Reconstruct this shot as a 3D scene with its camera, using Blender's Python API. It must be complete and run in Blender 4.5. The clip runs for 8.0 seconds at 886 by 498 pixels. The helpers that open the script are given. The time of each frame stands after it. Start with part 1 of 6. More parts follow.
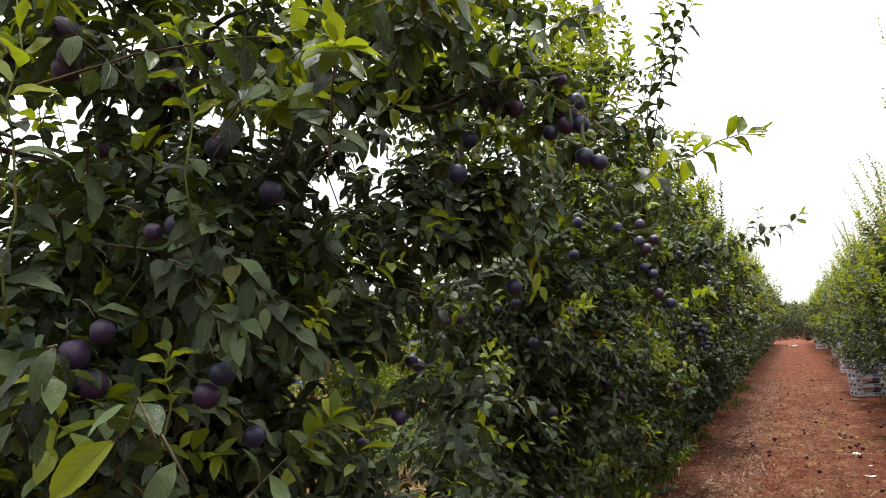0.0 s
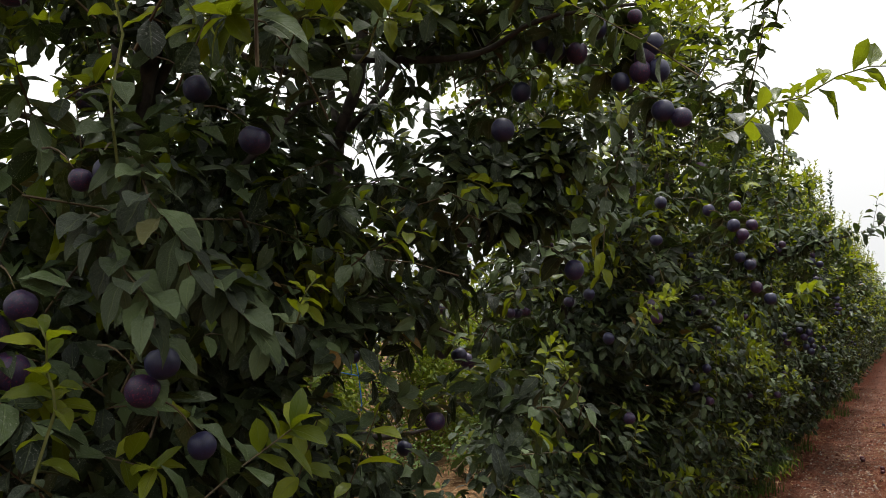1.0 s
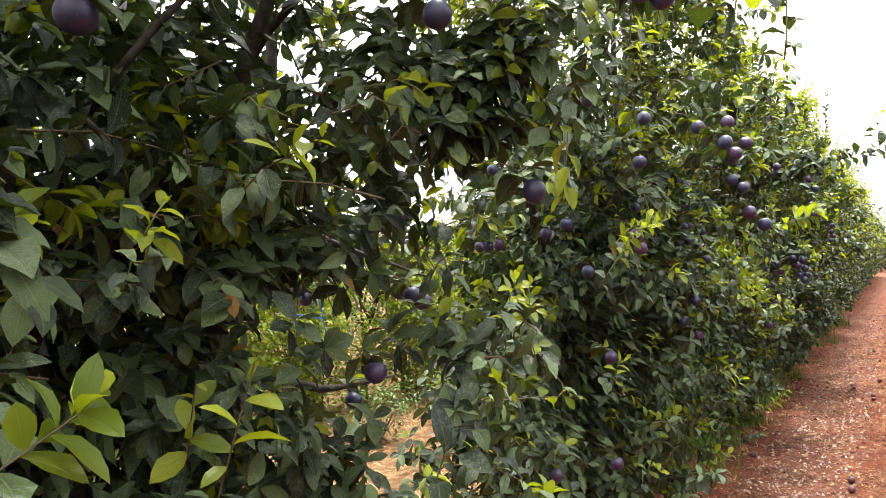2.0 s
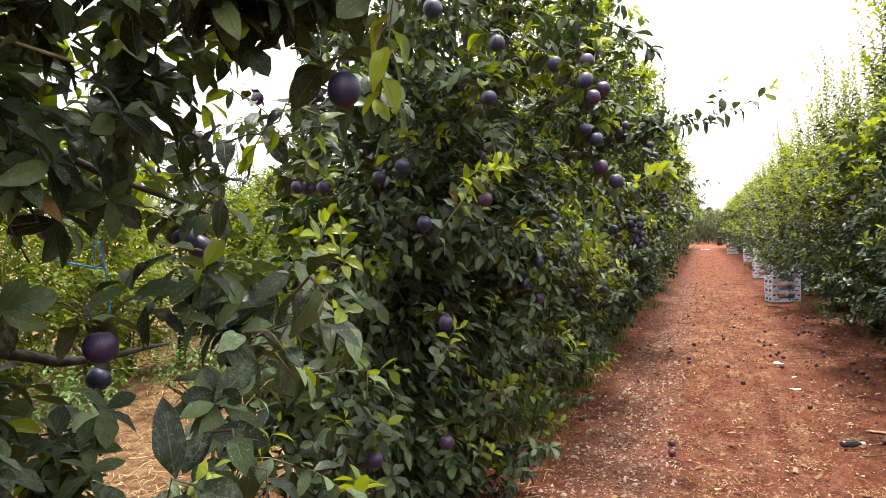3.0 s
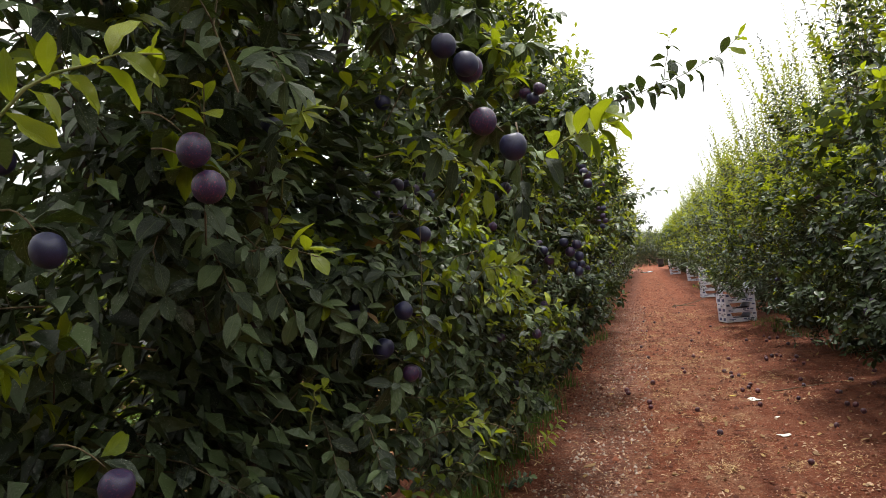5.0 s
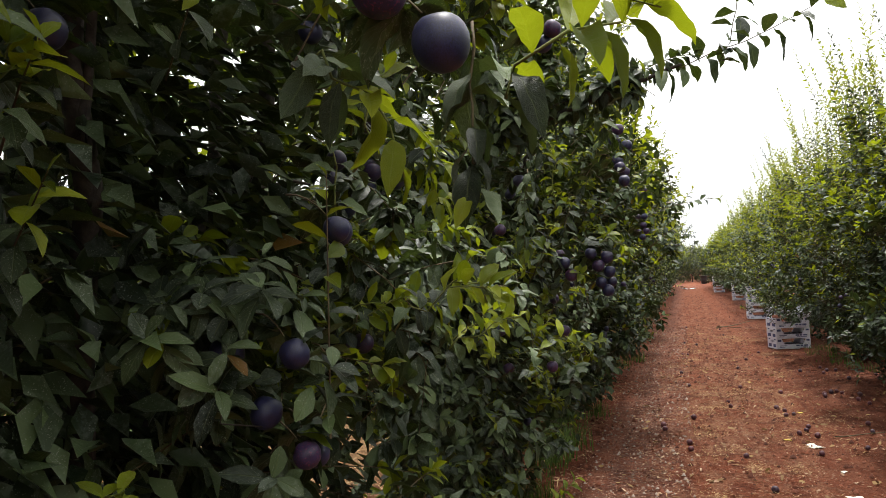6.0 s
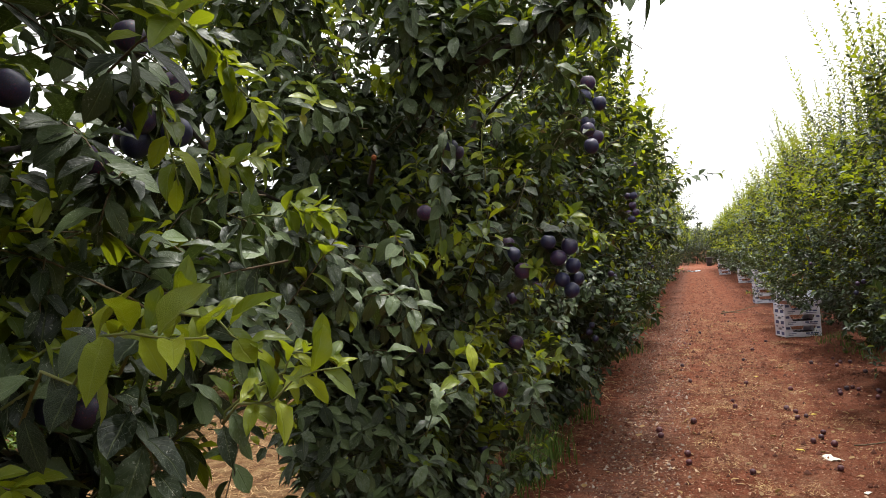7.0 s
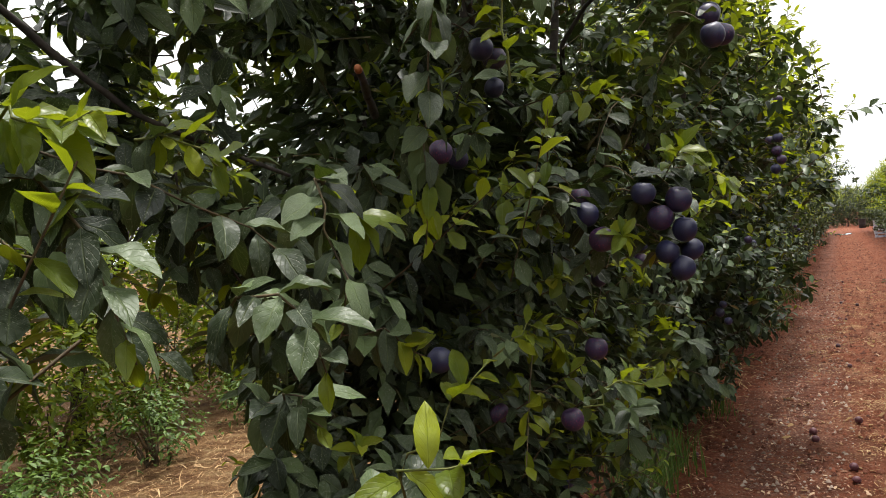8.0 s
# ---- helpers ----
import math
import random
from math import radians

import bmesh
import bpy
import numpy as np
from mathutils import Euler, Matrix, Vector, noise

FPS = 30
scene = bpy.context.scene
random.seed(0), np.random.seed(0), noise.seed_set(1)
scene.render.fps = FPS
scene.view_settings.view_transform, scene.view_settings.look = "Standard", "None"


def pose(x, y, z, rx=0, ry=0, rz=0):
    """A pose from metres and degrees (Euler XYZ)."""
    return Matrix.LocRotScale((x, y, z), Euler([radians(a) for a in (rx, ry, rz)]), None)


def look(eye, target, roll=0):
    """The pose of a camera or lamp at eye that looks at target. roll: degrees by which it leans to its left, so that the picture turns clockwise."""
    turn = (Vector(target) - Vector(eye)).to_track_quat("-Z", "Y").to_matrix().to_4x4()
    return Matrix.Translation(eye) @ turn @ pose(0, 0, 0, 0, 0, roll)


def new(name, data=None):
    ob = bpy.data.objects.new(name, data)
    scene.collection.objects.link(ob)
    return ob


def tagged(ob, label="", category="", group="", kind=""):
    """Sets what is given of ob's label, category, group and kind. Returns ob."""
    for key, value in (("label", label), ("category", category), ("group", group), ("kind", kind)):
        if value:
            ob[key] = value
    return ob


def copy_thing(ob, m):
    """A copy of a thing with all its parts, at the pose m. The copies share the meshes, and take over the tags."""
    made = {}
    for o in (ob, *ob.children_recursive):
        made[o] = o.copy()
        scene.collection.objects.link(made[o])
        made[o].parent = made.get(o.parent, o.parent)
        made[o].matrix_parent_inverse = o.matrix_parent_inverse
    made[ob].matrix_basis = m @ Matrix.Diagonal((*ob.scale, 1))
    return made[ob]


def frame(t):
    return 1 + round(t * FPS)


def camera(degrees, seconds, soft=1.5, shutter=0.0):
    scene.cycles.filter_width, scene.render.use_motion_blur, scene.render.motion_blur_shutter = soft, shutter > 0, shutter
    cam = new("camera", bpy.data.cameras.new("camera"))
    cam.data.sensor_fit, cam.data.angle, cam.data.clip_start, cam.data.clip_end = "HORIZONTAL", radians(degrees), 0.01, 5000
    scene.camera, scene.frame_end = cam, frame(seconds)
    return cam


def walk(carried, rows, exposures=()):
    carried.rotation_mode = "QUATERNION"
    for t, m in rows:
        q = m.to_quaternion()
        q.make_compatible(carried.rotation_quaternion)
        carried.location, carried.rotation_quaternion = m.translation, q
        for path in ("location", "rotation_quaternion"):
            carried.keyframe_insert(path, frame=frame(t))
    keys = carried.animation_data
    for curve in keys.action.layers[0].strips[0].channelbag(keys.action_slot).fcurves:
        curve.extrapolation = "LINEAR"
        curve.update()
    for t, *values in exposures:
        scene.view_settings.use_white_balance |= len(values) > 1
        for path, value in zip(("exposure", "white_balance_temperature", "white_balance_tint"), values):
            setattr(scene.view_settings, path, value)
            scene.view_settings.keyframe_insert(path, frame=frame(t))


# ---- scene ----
cam = camera(63.0, 8.0, soft=0.7, shutter=0.0)
PATH = [
    (0, (0.0, 0.0, 1.648), (-0.846, 1.795, 1.901), -3.0),
    (0.5, (0.024, 0.167, 1.637), (-0.995, 1.86, 1.946), -2.8),
    (1, (-0.057, 0.383, 1.634), (-1.116, 2.061, 1.882), -1.4),
    (1.2, (-0.084, 0.464, 1.634), (-1.162, 2.132, 1.874), -2.3),
    (2.3, (-0.131, 0.831, 1.626), (-1.133, 2.562, 1.636), -2.0),
    (2.5, (-0.148, 0.916, 1.623), (-1.048, 2.702, 1.61), -2.2),
    (3, (-0.272, 1.198, 1.591), (-0.946, 3.08, 1.541), -0.5),
    (3.5, (-0.357, 1.513, 1.586), (-0.863, 3.447, 1.509), -3.4),
    (4, (-0.342, 1.913, 1.556), (-0.747, 3.871, 1.531), -2.8),
    (4.2, (-0.34, 2.084, 1.556), (-0.767, 4.038, 1.542), -3.3),
    (5.3, (-0.374, 3.052, 1.539), (-0.941, 4.968, 1.607), -3.9),
    (5.5, (-0.369, 3.222, 1.559), (-0.993, 5.121, 1.621), -1.9),
    (6, (-0.391, 3.668, 1.554), (-1.02, 5.565, 1.632), -2.3),
    (6.5, (-0.366, 4.038, 1.582), (-0.934, 5.952, 1.69), -4.4),
    (7, (-0.322, 4.55, 1.587), (-0.967, 6.443, 1.622), -2.9),
    (7.3, (-0.338, 4.804, 1.56), (-1.051, 6.672, 1.561), -2.8),
    (7.5, (-0.371, 5.063, 1.547), (-1.195, 6.886, 1.551), -2.4),
    (7.7, (-0.397, 5.241, 1.538), (-1.271, 7.039, 1.539), -1.9),
    (8, (-0.418, 5.479, 1.566), (-1.379, 7.233, 1.54), -4.2),
]
walk(cam, [(t, look(eye, target, roll)) for t, eye, target, roll in PATH],
     exposures=[(0.0, 0.25), (0.2, -0.25), (0.5, -0.55), (1.2, 0.08), (2.3, 1.68), (2.6, 1.57), (3.1, 0.96), (3.6, 0.76), (4.2, 0.59), (5.3, 0.3), (6.5, 0.32), (7.0, 0.38), (7.5, 0.15), (8.0, 0.37)])

# ---- world and light ----
world = bpy.data.worlds.new("hazy_sky")
scene.world = world
world.use_nodes = True
wn, wl = world.node_tree.nodes, world.node_tree.links
wn.clear()
w_out, w_bg = wn.new("ShaderNodeOutputWorld"), wn.new("ShaderNodeBackground")
sky, cloud, cmap = wn.new("ShaderNodeTexSky"), wn.new("ShaderNodeTexNoise"), wn.new("ShaderNodeMapRange")
wmix, coord = wn.new("ShaderNodeMix"), wn.new("ShaderNodeTexCoord")
SUN_EL, SUN_AZ = 73.0, 8.0
sky.sky_type, sky.sun_disc = "NISHITA", False
sky.sun_elevation, sky.sun_rotation = radians(SUN_EL), radians(SUN_AZ)
cloud.inputs["Scale"].default_value, cloud.inputs["Detail"].default_value = 1.6, 6.0
cmap.inputs["From Min"].default_value, cmap.inputs["From Max"].default_value = 0.30, 0.50
cmap.inputs["To Min"].default_value, cmap.inputs["To Max"].default_value = 0.72, 1.0
wmix.data_type = "RGBA"
sepz, grad = wn.new("ShaderNodeSeparateXYZ"), wn.new("ShaderNodeMapRange")
grow = wn.new("ShaderNodeMix")
grad.inputs["From Min"].default_value, grad.inputs["From Max"].default_value = 0.0, 1.0
grow.data_type = "RGBA"
grow.inputs[6].default_value, grow.inputs[7].default_value = (15.0, 15.2, 15.4, 1), (40.0, 39.5, 38.4, 1)
wl.new(coord.outputs["Generated"], sepz.inputs[0])
wl.new(sepz.outputs[2], grad.inputs["Value"])
wl.new(grad.outputs["Result"], grow.inputs[0])
wl.new(grow.outputs[2], wmix.inputs[7])
wl.new(coord.outputs["Generated"], cloud.inputs["Vector"])
wl.new(cloud.outputs["Fac"], cmap.inputs["Value"])
wl.new(cmap.outputs["Result"], wmix.inputs[0])
wl.new(sky.outputs["Color"], wmix.inputs[6])
wl.new(wmix.outputs[2], w_bg.inputs["Color"])
w_bg.inputs["Strength"].default_value = 0.06
wl.new(w_bg.outputs["Background"], w_out.inputs["Surface"])

sun_data = bpy.data.lights.new("sun", "SUN")
sun_data.energy, sun_data.angle, sun_data.color = 4.0, radians(9), (1.0, 0.97, 0.91)
sun = new("sun", sun_data)
_a, _e = radians(SUN_AZ), radians(SUN_EL)
sun.matrix_world = look((20 * math.sin(_a) * math.cos(_e), 20 * math.cos(_a) * math.cos(_e), 20 * math.sin(_e)), (0, 0, 0))


# ---- materials ----
class Nodes:
    """Small wrapper to write node materials briefly."""

    def __init__(self, name):
        self.mat = bpy.data.materials.new(name)
        self.mat.use_nodes = True
        self.tree = self.mat.node_tree
        self.tree.nodes.clear()
        self.out = self.add("ShaderNodeOutputMaterial")

    def add(self, kind, **values):
        node = self.tree.nodes.new(kind)
        for key, value in values.items():
            node.inputs[key.replace("_", " ")].default_value = value
        return node

    def link(self, a, b):
        self.tree.links.new(a, b)

    def noise(self, scale, detail=4.0, coord="Object", rough=0.55):
        tc, n = self.add("ShaderNodeTexCoord"), self.add("ShaderNodeTexNoise", Scale=scale, Detail=detail, Roughness=rough)
        self.link(tc.outputs[coord], n.inputs["Vector"])
        return n.outputs["Fac"]

    def ramp(self, fac, stops):
        r = self.add("ShaderNodeValToRGB")
        while len(r.color_ramp.elements) < len(stops):
            r.color_ramp.elements.new(0.5)
        for e, (p, c) in zip(r.color_ramp.elements, stops):
            e.position, e.color = p, (*c, 1)
        self.link(fac, r.inputs["Fac"])
        return r.outputs["Color"]

    def mix(self, fac, a, b, blend="MIX"):
        m = self.add("ShaderNodeMix")
        m.data_type, m.blend_type = "RGBA", blend
        for k, v in ((0, fac), (6, a), (7, b)):
            if isinstance(v, (int, float)):
                m.inputs[k].default_value = v
            elif isinstance(v, tuple):
                m.inputs[k].default_value = (*v, 1)
            else:
                self.link(v, m.inputs[k])
        return m.outputs[2]

    def value(self, op, a, b=0.0, clamp=False):
        m = self.add("ShaderNodeMath")
        m.operation, m.use_clamp = op, clamp
        for k, v in ((0, a), (1, b)):
            if isinstance(v, (int, float)):
                m.inputs[k].default_value = v
            else:
                self.link(v, m.inputs[k])
        return m.outputs[0]

    def step(self, v, lo, hi):
        m = self.add("ShaderNodeMapRange", From_Min=lo, From_Max=hi)
        self.link(v, m.inputs["Value"])
        return m.outputs["Result"]

    def surface(self, color, rough=0.7, bump=None, strength=0.3, distance=0.01, metallic=0.0, spec=0.5):
        p = self.add("ShaderNodeBsdfPrincipled", Metallic=metallic)
        p.inputs["Specular IOR Level"].default_value = spec
        if isinstance(color, tuple):
            p.inputs["Base Color"].default_value = (*color, 1)
        else:
            self.link(color, p.inputs["Base Color"])
        if isinstance(rough, (int, float)):
            p.inputs["Roughness"].default_value = rough
        else:
            self.link(rough, p.inputs["Roughness"])
        if bump is not None:
            b = self.add("ShaderNodeBump", Strength=strength, Distance=distance)
            self.link(bump, b.inputs["Height"])
            self.link(b.outputs["Normal"], p.inputs["Normal"])
        self.link(p.outputs[0], self.out.inputs[0])
        return p


def leaf_material(name, dark, light, through_color, through_fac, rough, dust, veins=True):
    n = Nodes(name)
    geo = n.add("ShaderNodeNewGeometry")
    rnd = geo.outputs["Random Per Island"]
    info = n.add("ShaderNodeObjectInfo")
    rnd = n.value("FRACT", n.value("ADD", rnd, info.outputs["Random"]))
    col = n.mix(n.value("POWER", rnd, 2.0), dark, light)
    col = n.mix(n.step(rnd, 0.997, 0.999), col, (0.17, 0.085, 0.018))
    patch = n.noise(2.3, 2.0)
    col = n.mix(n.step(patch, 0.45, 0.8), col, n.mix(0.25, col, light))
    if veins:
        uv = n.add("ShaderNodeUVMap")
        sep = n.add("ShaderNodeSeparateXYZ")
        n.link(uv.outputs[0], sep.inputs[0])
        u = n.value("ABSOLUTE", sep.outputs[0])
        rib = n.value("SUBTRACT", 1.0, n.step(u, 0.0, 0.09), True)
        slant = n.value("SUBTRACT", sep.outputs[1], n.value("MULTIPLY", u, 0.35))
        ribs = n.value("SINE", n.value("MULTIPLY", slant, 48.0))
        side = n.value("MULTIPLY", n.step(ribs, 0.8, 1.0), 0.35)
        vein = n.value("MAXIMUM", rib, side)
        pale = n.mix(0.5, col, (0.3, 0.36, 0.13))
        col = n.mix(n.value("MULTIPLY", vein, 0.42), col, pale)
        spots = n.value("ADD", n.value("MULTIPLY", n.noise(95.0, 3.0), 0.6), n.value("MULTIPLY", n.noise(21.0, 2.0), 0.4))
        grime = n.value("MULTIPLY", n.step(spots, 0.48, 0.6), n.step(n.value("FRACT", n.value("MULTIPLY", rnd, 7.3)), 0.25, 0.9))
        col = n.mix(n.value("MULTIPLY", grime, dust), col, (0.28, 0.32, 0.26))
        speck = n.value("MULTIPLY", n.step(n.noise(310.0, 2.0), 0.60, 0.68), n.step(n.noise(33.0, 2.0), 0.42, 0.58))
        col = n.mix(n.value("MULTIPLY", speck, 1.6 * dust), col, (0.46, 0.48, 0.38))
        relief = n.value("ADD", n.value("MULTIPLY", vein, -0.3), n.value("MULTIPLY", n.noise(60.0, 2.0), 0.8))
        p = n.surface(col, n.value("ADD", rough, n.value("MULTIPLY", grime, 0.2)), relief, 0.7, 0.004, spec=0.26)
    else:
        p = n.surface(col, rough, spec=0.28)
    tr = n.add("ShaderNodeBsdfTranslucent")
    n.link(n.mix(n.value("MULTIPLY", rnd, 0.5), through_color, light), tr.inputs["Color"])
    mx = n.add("ShaderNodeMixShader", Fac=through_fac)
    n.link(p.outputs[0], mx.inputs[1])
    n.link(tr.outputs[0], mx.inputs[2])
    n.link(mx.outputs[0], n.out.inputs[0])
    return n.mat


M_LEAF = leaf_material("leaf_mature", (0.005, 0.011, 0.007), (0.116, 0.164, 0.066), (0.15, 0.23, 0.014), 0.08, 0.44, 0.26)
M_YOUNG = leaf_material("leaf_young", (0.050, 0.085, 0.006), (0.27, 0.31, 0.014), (0.40, 0.48, 0.012), 0.32, 0.36, 0.05)
M_LEAF_FAR = leaf_material("leaf_far", (0.006, 0.012, 0.007), (0.106, 0.150, 0.068), (0.15, 0.22, 0.014), 0.08, 0.42, 0.2, veins=False)
M_YOUNG_FAR = leaf_material("leaf_young_far", (0.060, 0.092, 0.006), (0.27, 0.30, 0.016), (0.42, 0.49, 0.012), 0.40, 0.5, 0.0, veins=False)
M_WEED = leaf_material("leaf_weed", (0.04, 0.075, 0.005), (0.17, 0.21, 0.010), (0.30, 0.38, 0.012), 0.32, 0.55, 0.0, veins=False)
M_DRY = leaf_material("leaf_dry", (0.16, 0.09, 0.04), (0.33, 0.2, 0.08), (0.3, 0.18, 0.06), 0.2, 0.7, 0.1, veins=False)
M_GRASS = leaf_material("grass_blade", (0.04, 0.08, 0.010), (0.12, 0.19, 0.03), (0.12, 0.18, 0.03), 0.2, 0.5, 0.0, veins=False)


def bark_material(name, a, b):
    n = Nodes(name)
    f = n.noise(35.0, 6.0)
    n.surface(n.mix(n.step(f, 0.35, 0.65), a, b), 0.9, f, 0.9, 0.006)
    return n.mat


M_BARK = bark_material("bark", (0.018, 0.014, 0.012), (0.065, 0.05, 0.042))
M_TWIG = bark_material("twig_bark", (0.07, 0.05, 0.03), (0.15, 0.11, 0.06))
M_STEM = bark_material("green_stem", (0.13, 0.16, 0.04), (0.2, 0.2, 0.07))


def plum_material():
    n = Nodes("plum_skin")
    info, geo = n.add("ShaderNodeObjectInfo"), n.add("ShaderNodeNewGeometry")
    rnd = info.outputs["Random"]
    skin = n.mix(n.step(rnd, 0.45, 0.95), (0.006, 0.006, 0.022), (0.030, 0.006, 0.024))
    blush = n.step(n.noise(14.0, 2.0), 0.56, 0.74)
    skin = n.mix(n.value("MULTIPLY", blush, n.step(rnd, 0.3, 0.9)), skin, (0.26, 0.026, 0.06))
    bloom = n.step(n.noise(38.0, 5.0), 0.34, 0.66)
    skin = n.mix(n.value("MULTIPLY", bloom, 0.36), skin, (0.050, 0.054, 0.21))
    speck = n.step(n.noise(420.0, 1.0), 0.68, 0.74)
    skin = n.mix(n.value("MULTIPLY", speck, 0.35), skin, (0.3, 0.26, 0.3))
    n.surface(skin, n.value("ADD", 0.38, n.value("MULTIPLY", bloom, 0.22)), n.noise(60.0, 2.0), 0.06, 0.002, spec=0.6)
    return n.mat


M_PLUM = plum_material()


def dusty_plum_material():
    n = Nodes("dusty_plum_skin")
    rnd = n.add("ShaderNodeObjectInfo").outputs["Random"]
    skin = n.mix(rnd, (0.012, 0.008, 0.024), (0.085, 0.018, 0.026))
    dust = n.step(n.noise(45.0, 5.0), 0.4, 0.7)
    skin = n.mix(n.value("MULTIPLY", dust, 0.6), skin, (0.20, 0.10, 0.10))
    n.surface(skin, n.value("ADD", 0.42, n.value("MULTIPLY", dust, 0.3)), n.noise(70.0, 3.0), 0.25, 0.003, spec=0.4)
    return n.mat


M_PLUM_DUSTY = dusty_plum_material()


def soil_material():
    n = Nodes("red_soil")
    big, mid, fine = n.noise(0.6, 5.0), n.noise(5.0, 7.0, rough=0.65), n.noise(70.0, 6.0, rough=0.7)
    grain = n.noise(24.0, 7.0, rough=0.72)
    col = n.ramp(mid, [(0.32, (0.066, 0.017, 0.008)), (0.48, (0.195, 0.049, 0.021)), (0.64, (0.31, 0.098, 0.050))])
    col = n.mix(n.step(big, 0.42, 0.66), col, n.mix(0.5, col, (0.22, 0.085, 0.05)))
    tc, sep = n.add("ShaderNodeTexCoord"), n.add("ShaderNodeSeparateXYZ")
    n.link(tc.outputs["Object"], sep.inputs[0])
    x = n.value("ADD", sep.outputs[0], n.value("MULTIPLY", n.value("SUBTRACT", n.noise(1.3, 3.0), 0.5), 0.5))
    rut = n.value("SUBTRACT", 1.0, n.step(n.value("ABSOLUTE", n.value("ADD", x, 0.82)), 0.12, 0.42), True)
    rut_2 = n.value("SUBTRACT", 1.0, n.step(n.value("ABSOLUTE", n.value("SUBTRACT", x, 0.72)), 0.08, 0.3), True)
    stony = n.step(n.noise(32.0, 5.0, rough=0.75), 0.40, 0.62)
    col = n.mix(n.value("MULTIPLY", rut, n.value("MULTIPLY", stony, 0.85)), col, (0.20, 0.115, 0.095))
    tc2, mp = n.add("ShaderNodeTexCoord"), n.add("ShaderNodeMapping")
    mp.inputs["Scale"].default_value = (2.4, 0.9, 1.0)
    n.link(tc2.outputs["Object"], mp.inputs["Vector"])
    drift = n.add("ShaderNodeTexNoise", Scale=2.2, Detail=8.0, Roughness=0.7)
    n.link(mp.outputs[0], drift.inputs["Vector"])
    strip = n.value("SUBTRACT", 1.0, n.step(n.value("ABSOLUTE", n.value("SUBTRACT", x, 0.12)), 0.25, 0.95), True)
    pale = n.value("MULTIPLY", n.step(drift.outputs["Fac"], 0.46, 0.64), n.value("ADD", 0.18, n.value("MULTIPLY", strip, 0.62)))
    col = n.mix(pale, col, n.mix(n.step(grain, 0.42, 0.6), (0.29, 0.11, 0.058), (0.46, 0.255, 0.155)))
    # shade under the right tree row, put into the soil colour as darker red
    row_shade = n.value("MULTIPLY", n.step(x, 0.5, 1.1), n.step(drift.outputs["Fac"], 0.70, 0.44))
    col = n.mix(n.value("MULTIPLY", row_shade, 0.4), col, (0.085, 0.024, 0.014))
    col = n.mix(n.value("MULTIPLY", rut_2, 0.45), col, (0.27, 0.082, 0.042))
    # long scuffs that wheels leave along the path
    tc3, mp3 = n.add("ShaderNodeTexCoord"), n.add("ShaderNodeMapping")
    mp3.inputs["Scale"].default_value = (8.0, 0.45, 1.0)
    n.link(tc3.outputs["Object"], mp3.inputs["Vector"])
    scuff = n.add("ShaderNodeTexNoise", Scale=1.0, Detail=5.0, Roughness=0.6)
    n.link(mp3.outputs[0], scuff.inputs["Vector"])
    col = n.mix(n.value("MULTIPLY", n.step(scuff.outputs["Fac"], 0.48, 0.64), 0.45), col, n.mix(0.5, col, (0.40, 0.17, 0.10)))
    col = n.mix(n.value("MULTIPLY", n.step(scuff.outputs["Fac"], 0.46, 0.32), 0.5), col, (0.095, 0.026, 0.014))
    straw = n.step(n.value("MULTIPLY", x, -1.0), 2.2, 3.0)
    hay = n.ramp(n.noise(7.0, 6.0), [(0.3, (0.13, 0.06, 0.026)), (0.5, (0.27, 0.15, 0.068)), (0.7, (0.42, 0.28, 0.14))])
    col = n.mix(straw, col, hay)
    col = n.mix(n.step(fine, 0.34, 0.66), n.mix(0.6, col, (0.035, 0.013, 0.008)), col)
    flecks = n.step(n.noise(48.0, 2.0), 0.64, 0.70)
    col = n.mix(n.value("MULTIPLY", flecks, 0.55), col, (0.34, 0.21, 0.15))
    # lugs of a tyre pressed across the wheel tracks
    lug = n.value("SINE", n.value("MULTIPLY", n.value("ADD", sep.outputs[1], n.value("MULTIPLY", n.value("ABSOLUTE", n.value("ADD", sep.outputs[0], 0.82)), 0.6)), 52.0))
    tread = n.value("MULTIPLY", n.value("ADD", rut, n.value("MULTIPLY", rut_2, 0.5)), n.value("MULTIPLY", n.step(lug, -0.3, 0.6), n.step(n.noise(2.1, 3.0), 0.38, 0.55)))
    crumbs = n.value("ADD", n.value("ADD", n.value("MULTIPLY", fine, 0.5), n.value("MULTIPLY", grain, 1.0)), n.value("MULTIPLY", tread, 0.45))
    n.surface(col, 0.95, crumbs, 1.0, 0.06, spec=0.12)
    return n.mat


M_SOIL = soil_material()


def chip_material(name, a, b, rough=0.85):
    n = Nodes(name)
    rnd = n.add("ShaderNodeNewGeometry").outputs["Random Per Island"]
    n.surface(n.mix(rnd, a, b), rough, spec=0.2)
    return n.mat


M_STRAW = chip_material("dry_straw", (0.24, 0.12, 0.05), (0.50, 0.34, 0.18))
M_CHIP = chip_material("pale_chips", (0.13, 0.046, 0.026), (0.40, 0.24, 0.16))
M_PALE_LEAF = chip_material("pale_dry_leaf", (0.16, 0.07, 0.04), (0.44, 0.30, 0.20))
M_CLOD = chip_material("soil_clods", (0.05, 0.014, 0.007), (0.165, 0.052, 0.026))
M_STONE = chip_material("small_stones", (0.12, 0.075, 0.055), (0.30, 0.23, 0.19))


def plain(name, color, rough=0.6, spec=0.4, vary=0.25, scale=20.0):
    n = Nodes(name)
    dark = tuple(c * (1 - vary) for c in color)
    f = n.noise(scale, 4.0)
    n.surface(n.mix(n.step(f, 0.35, 0.65), dark, color), rough, f, 0.15, 0.002, spec=spec)
    return n.mat


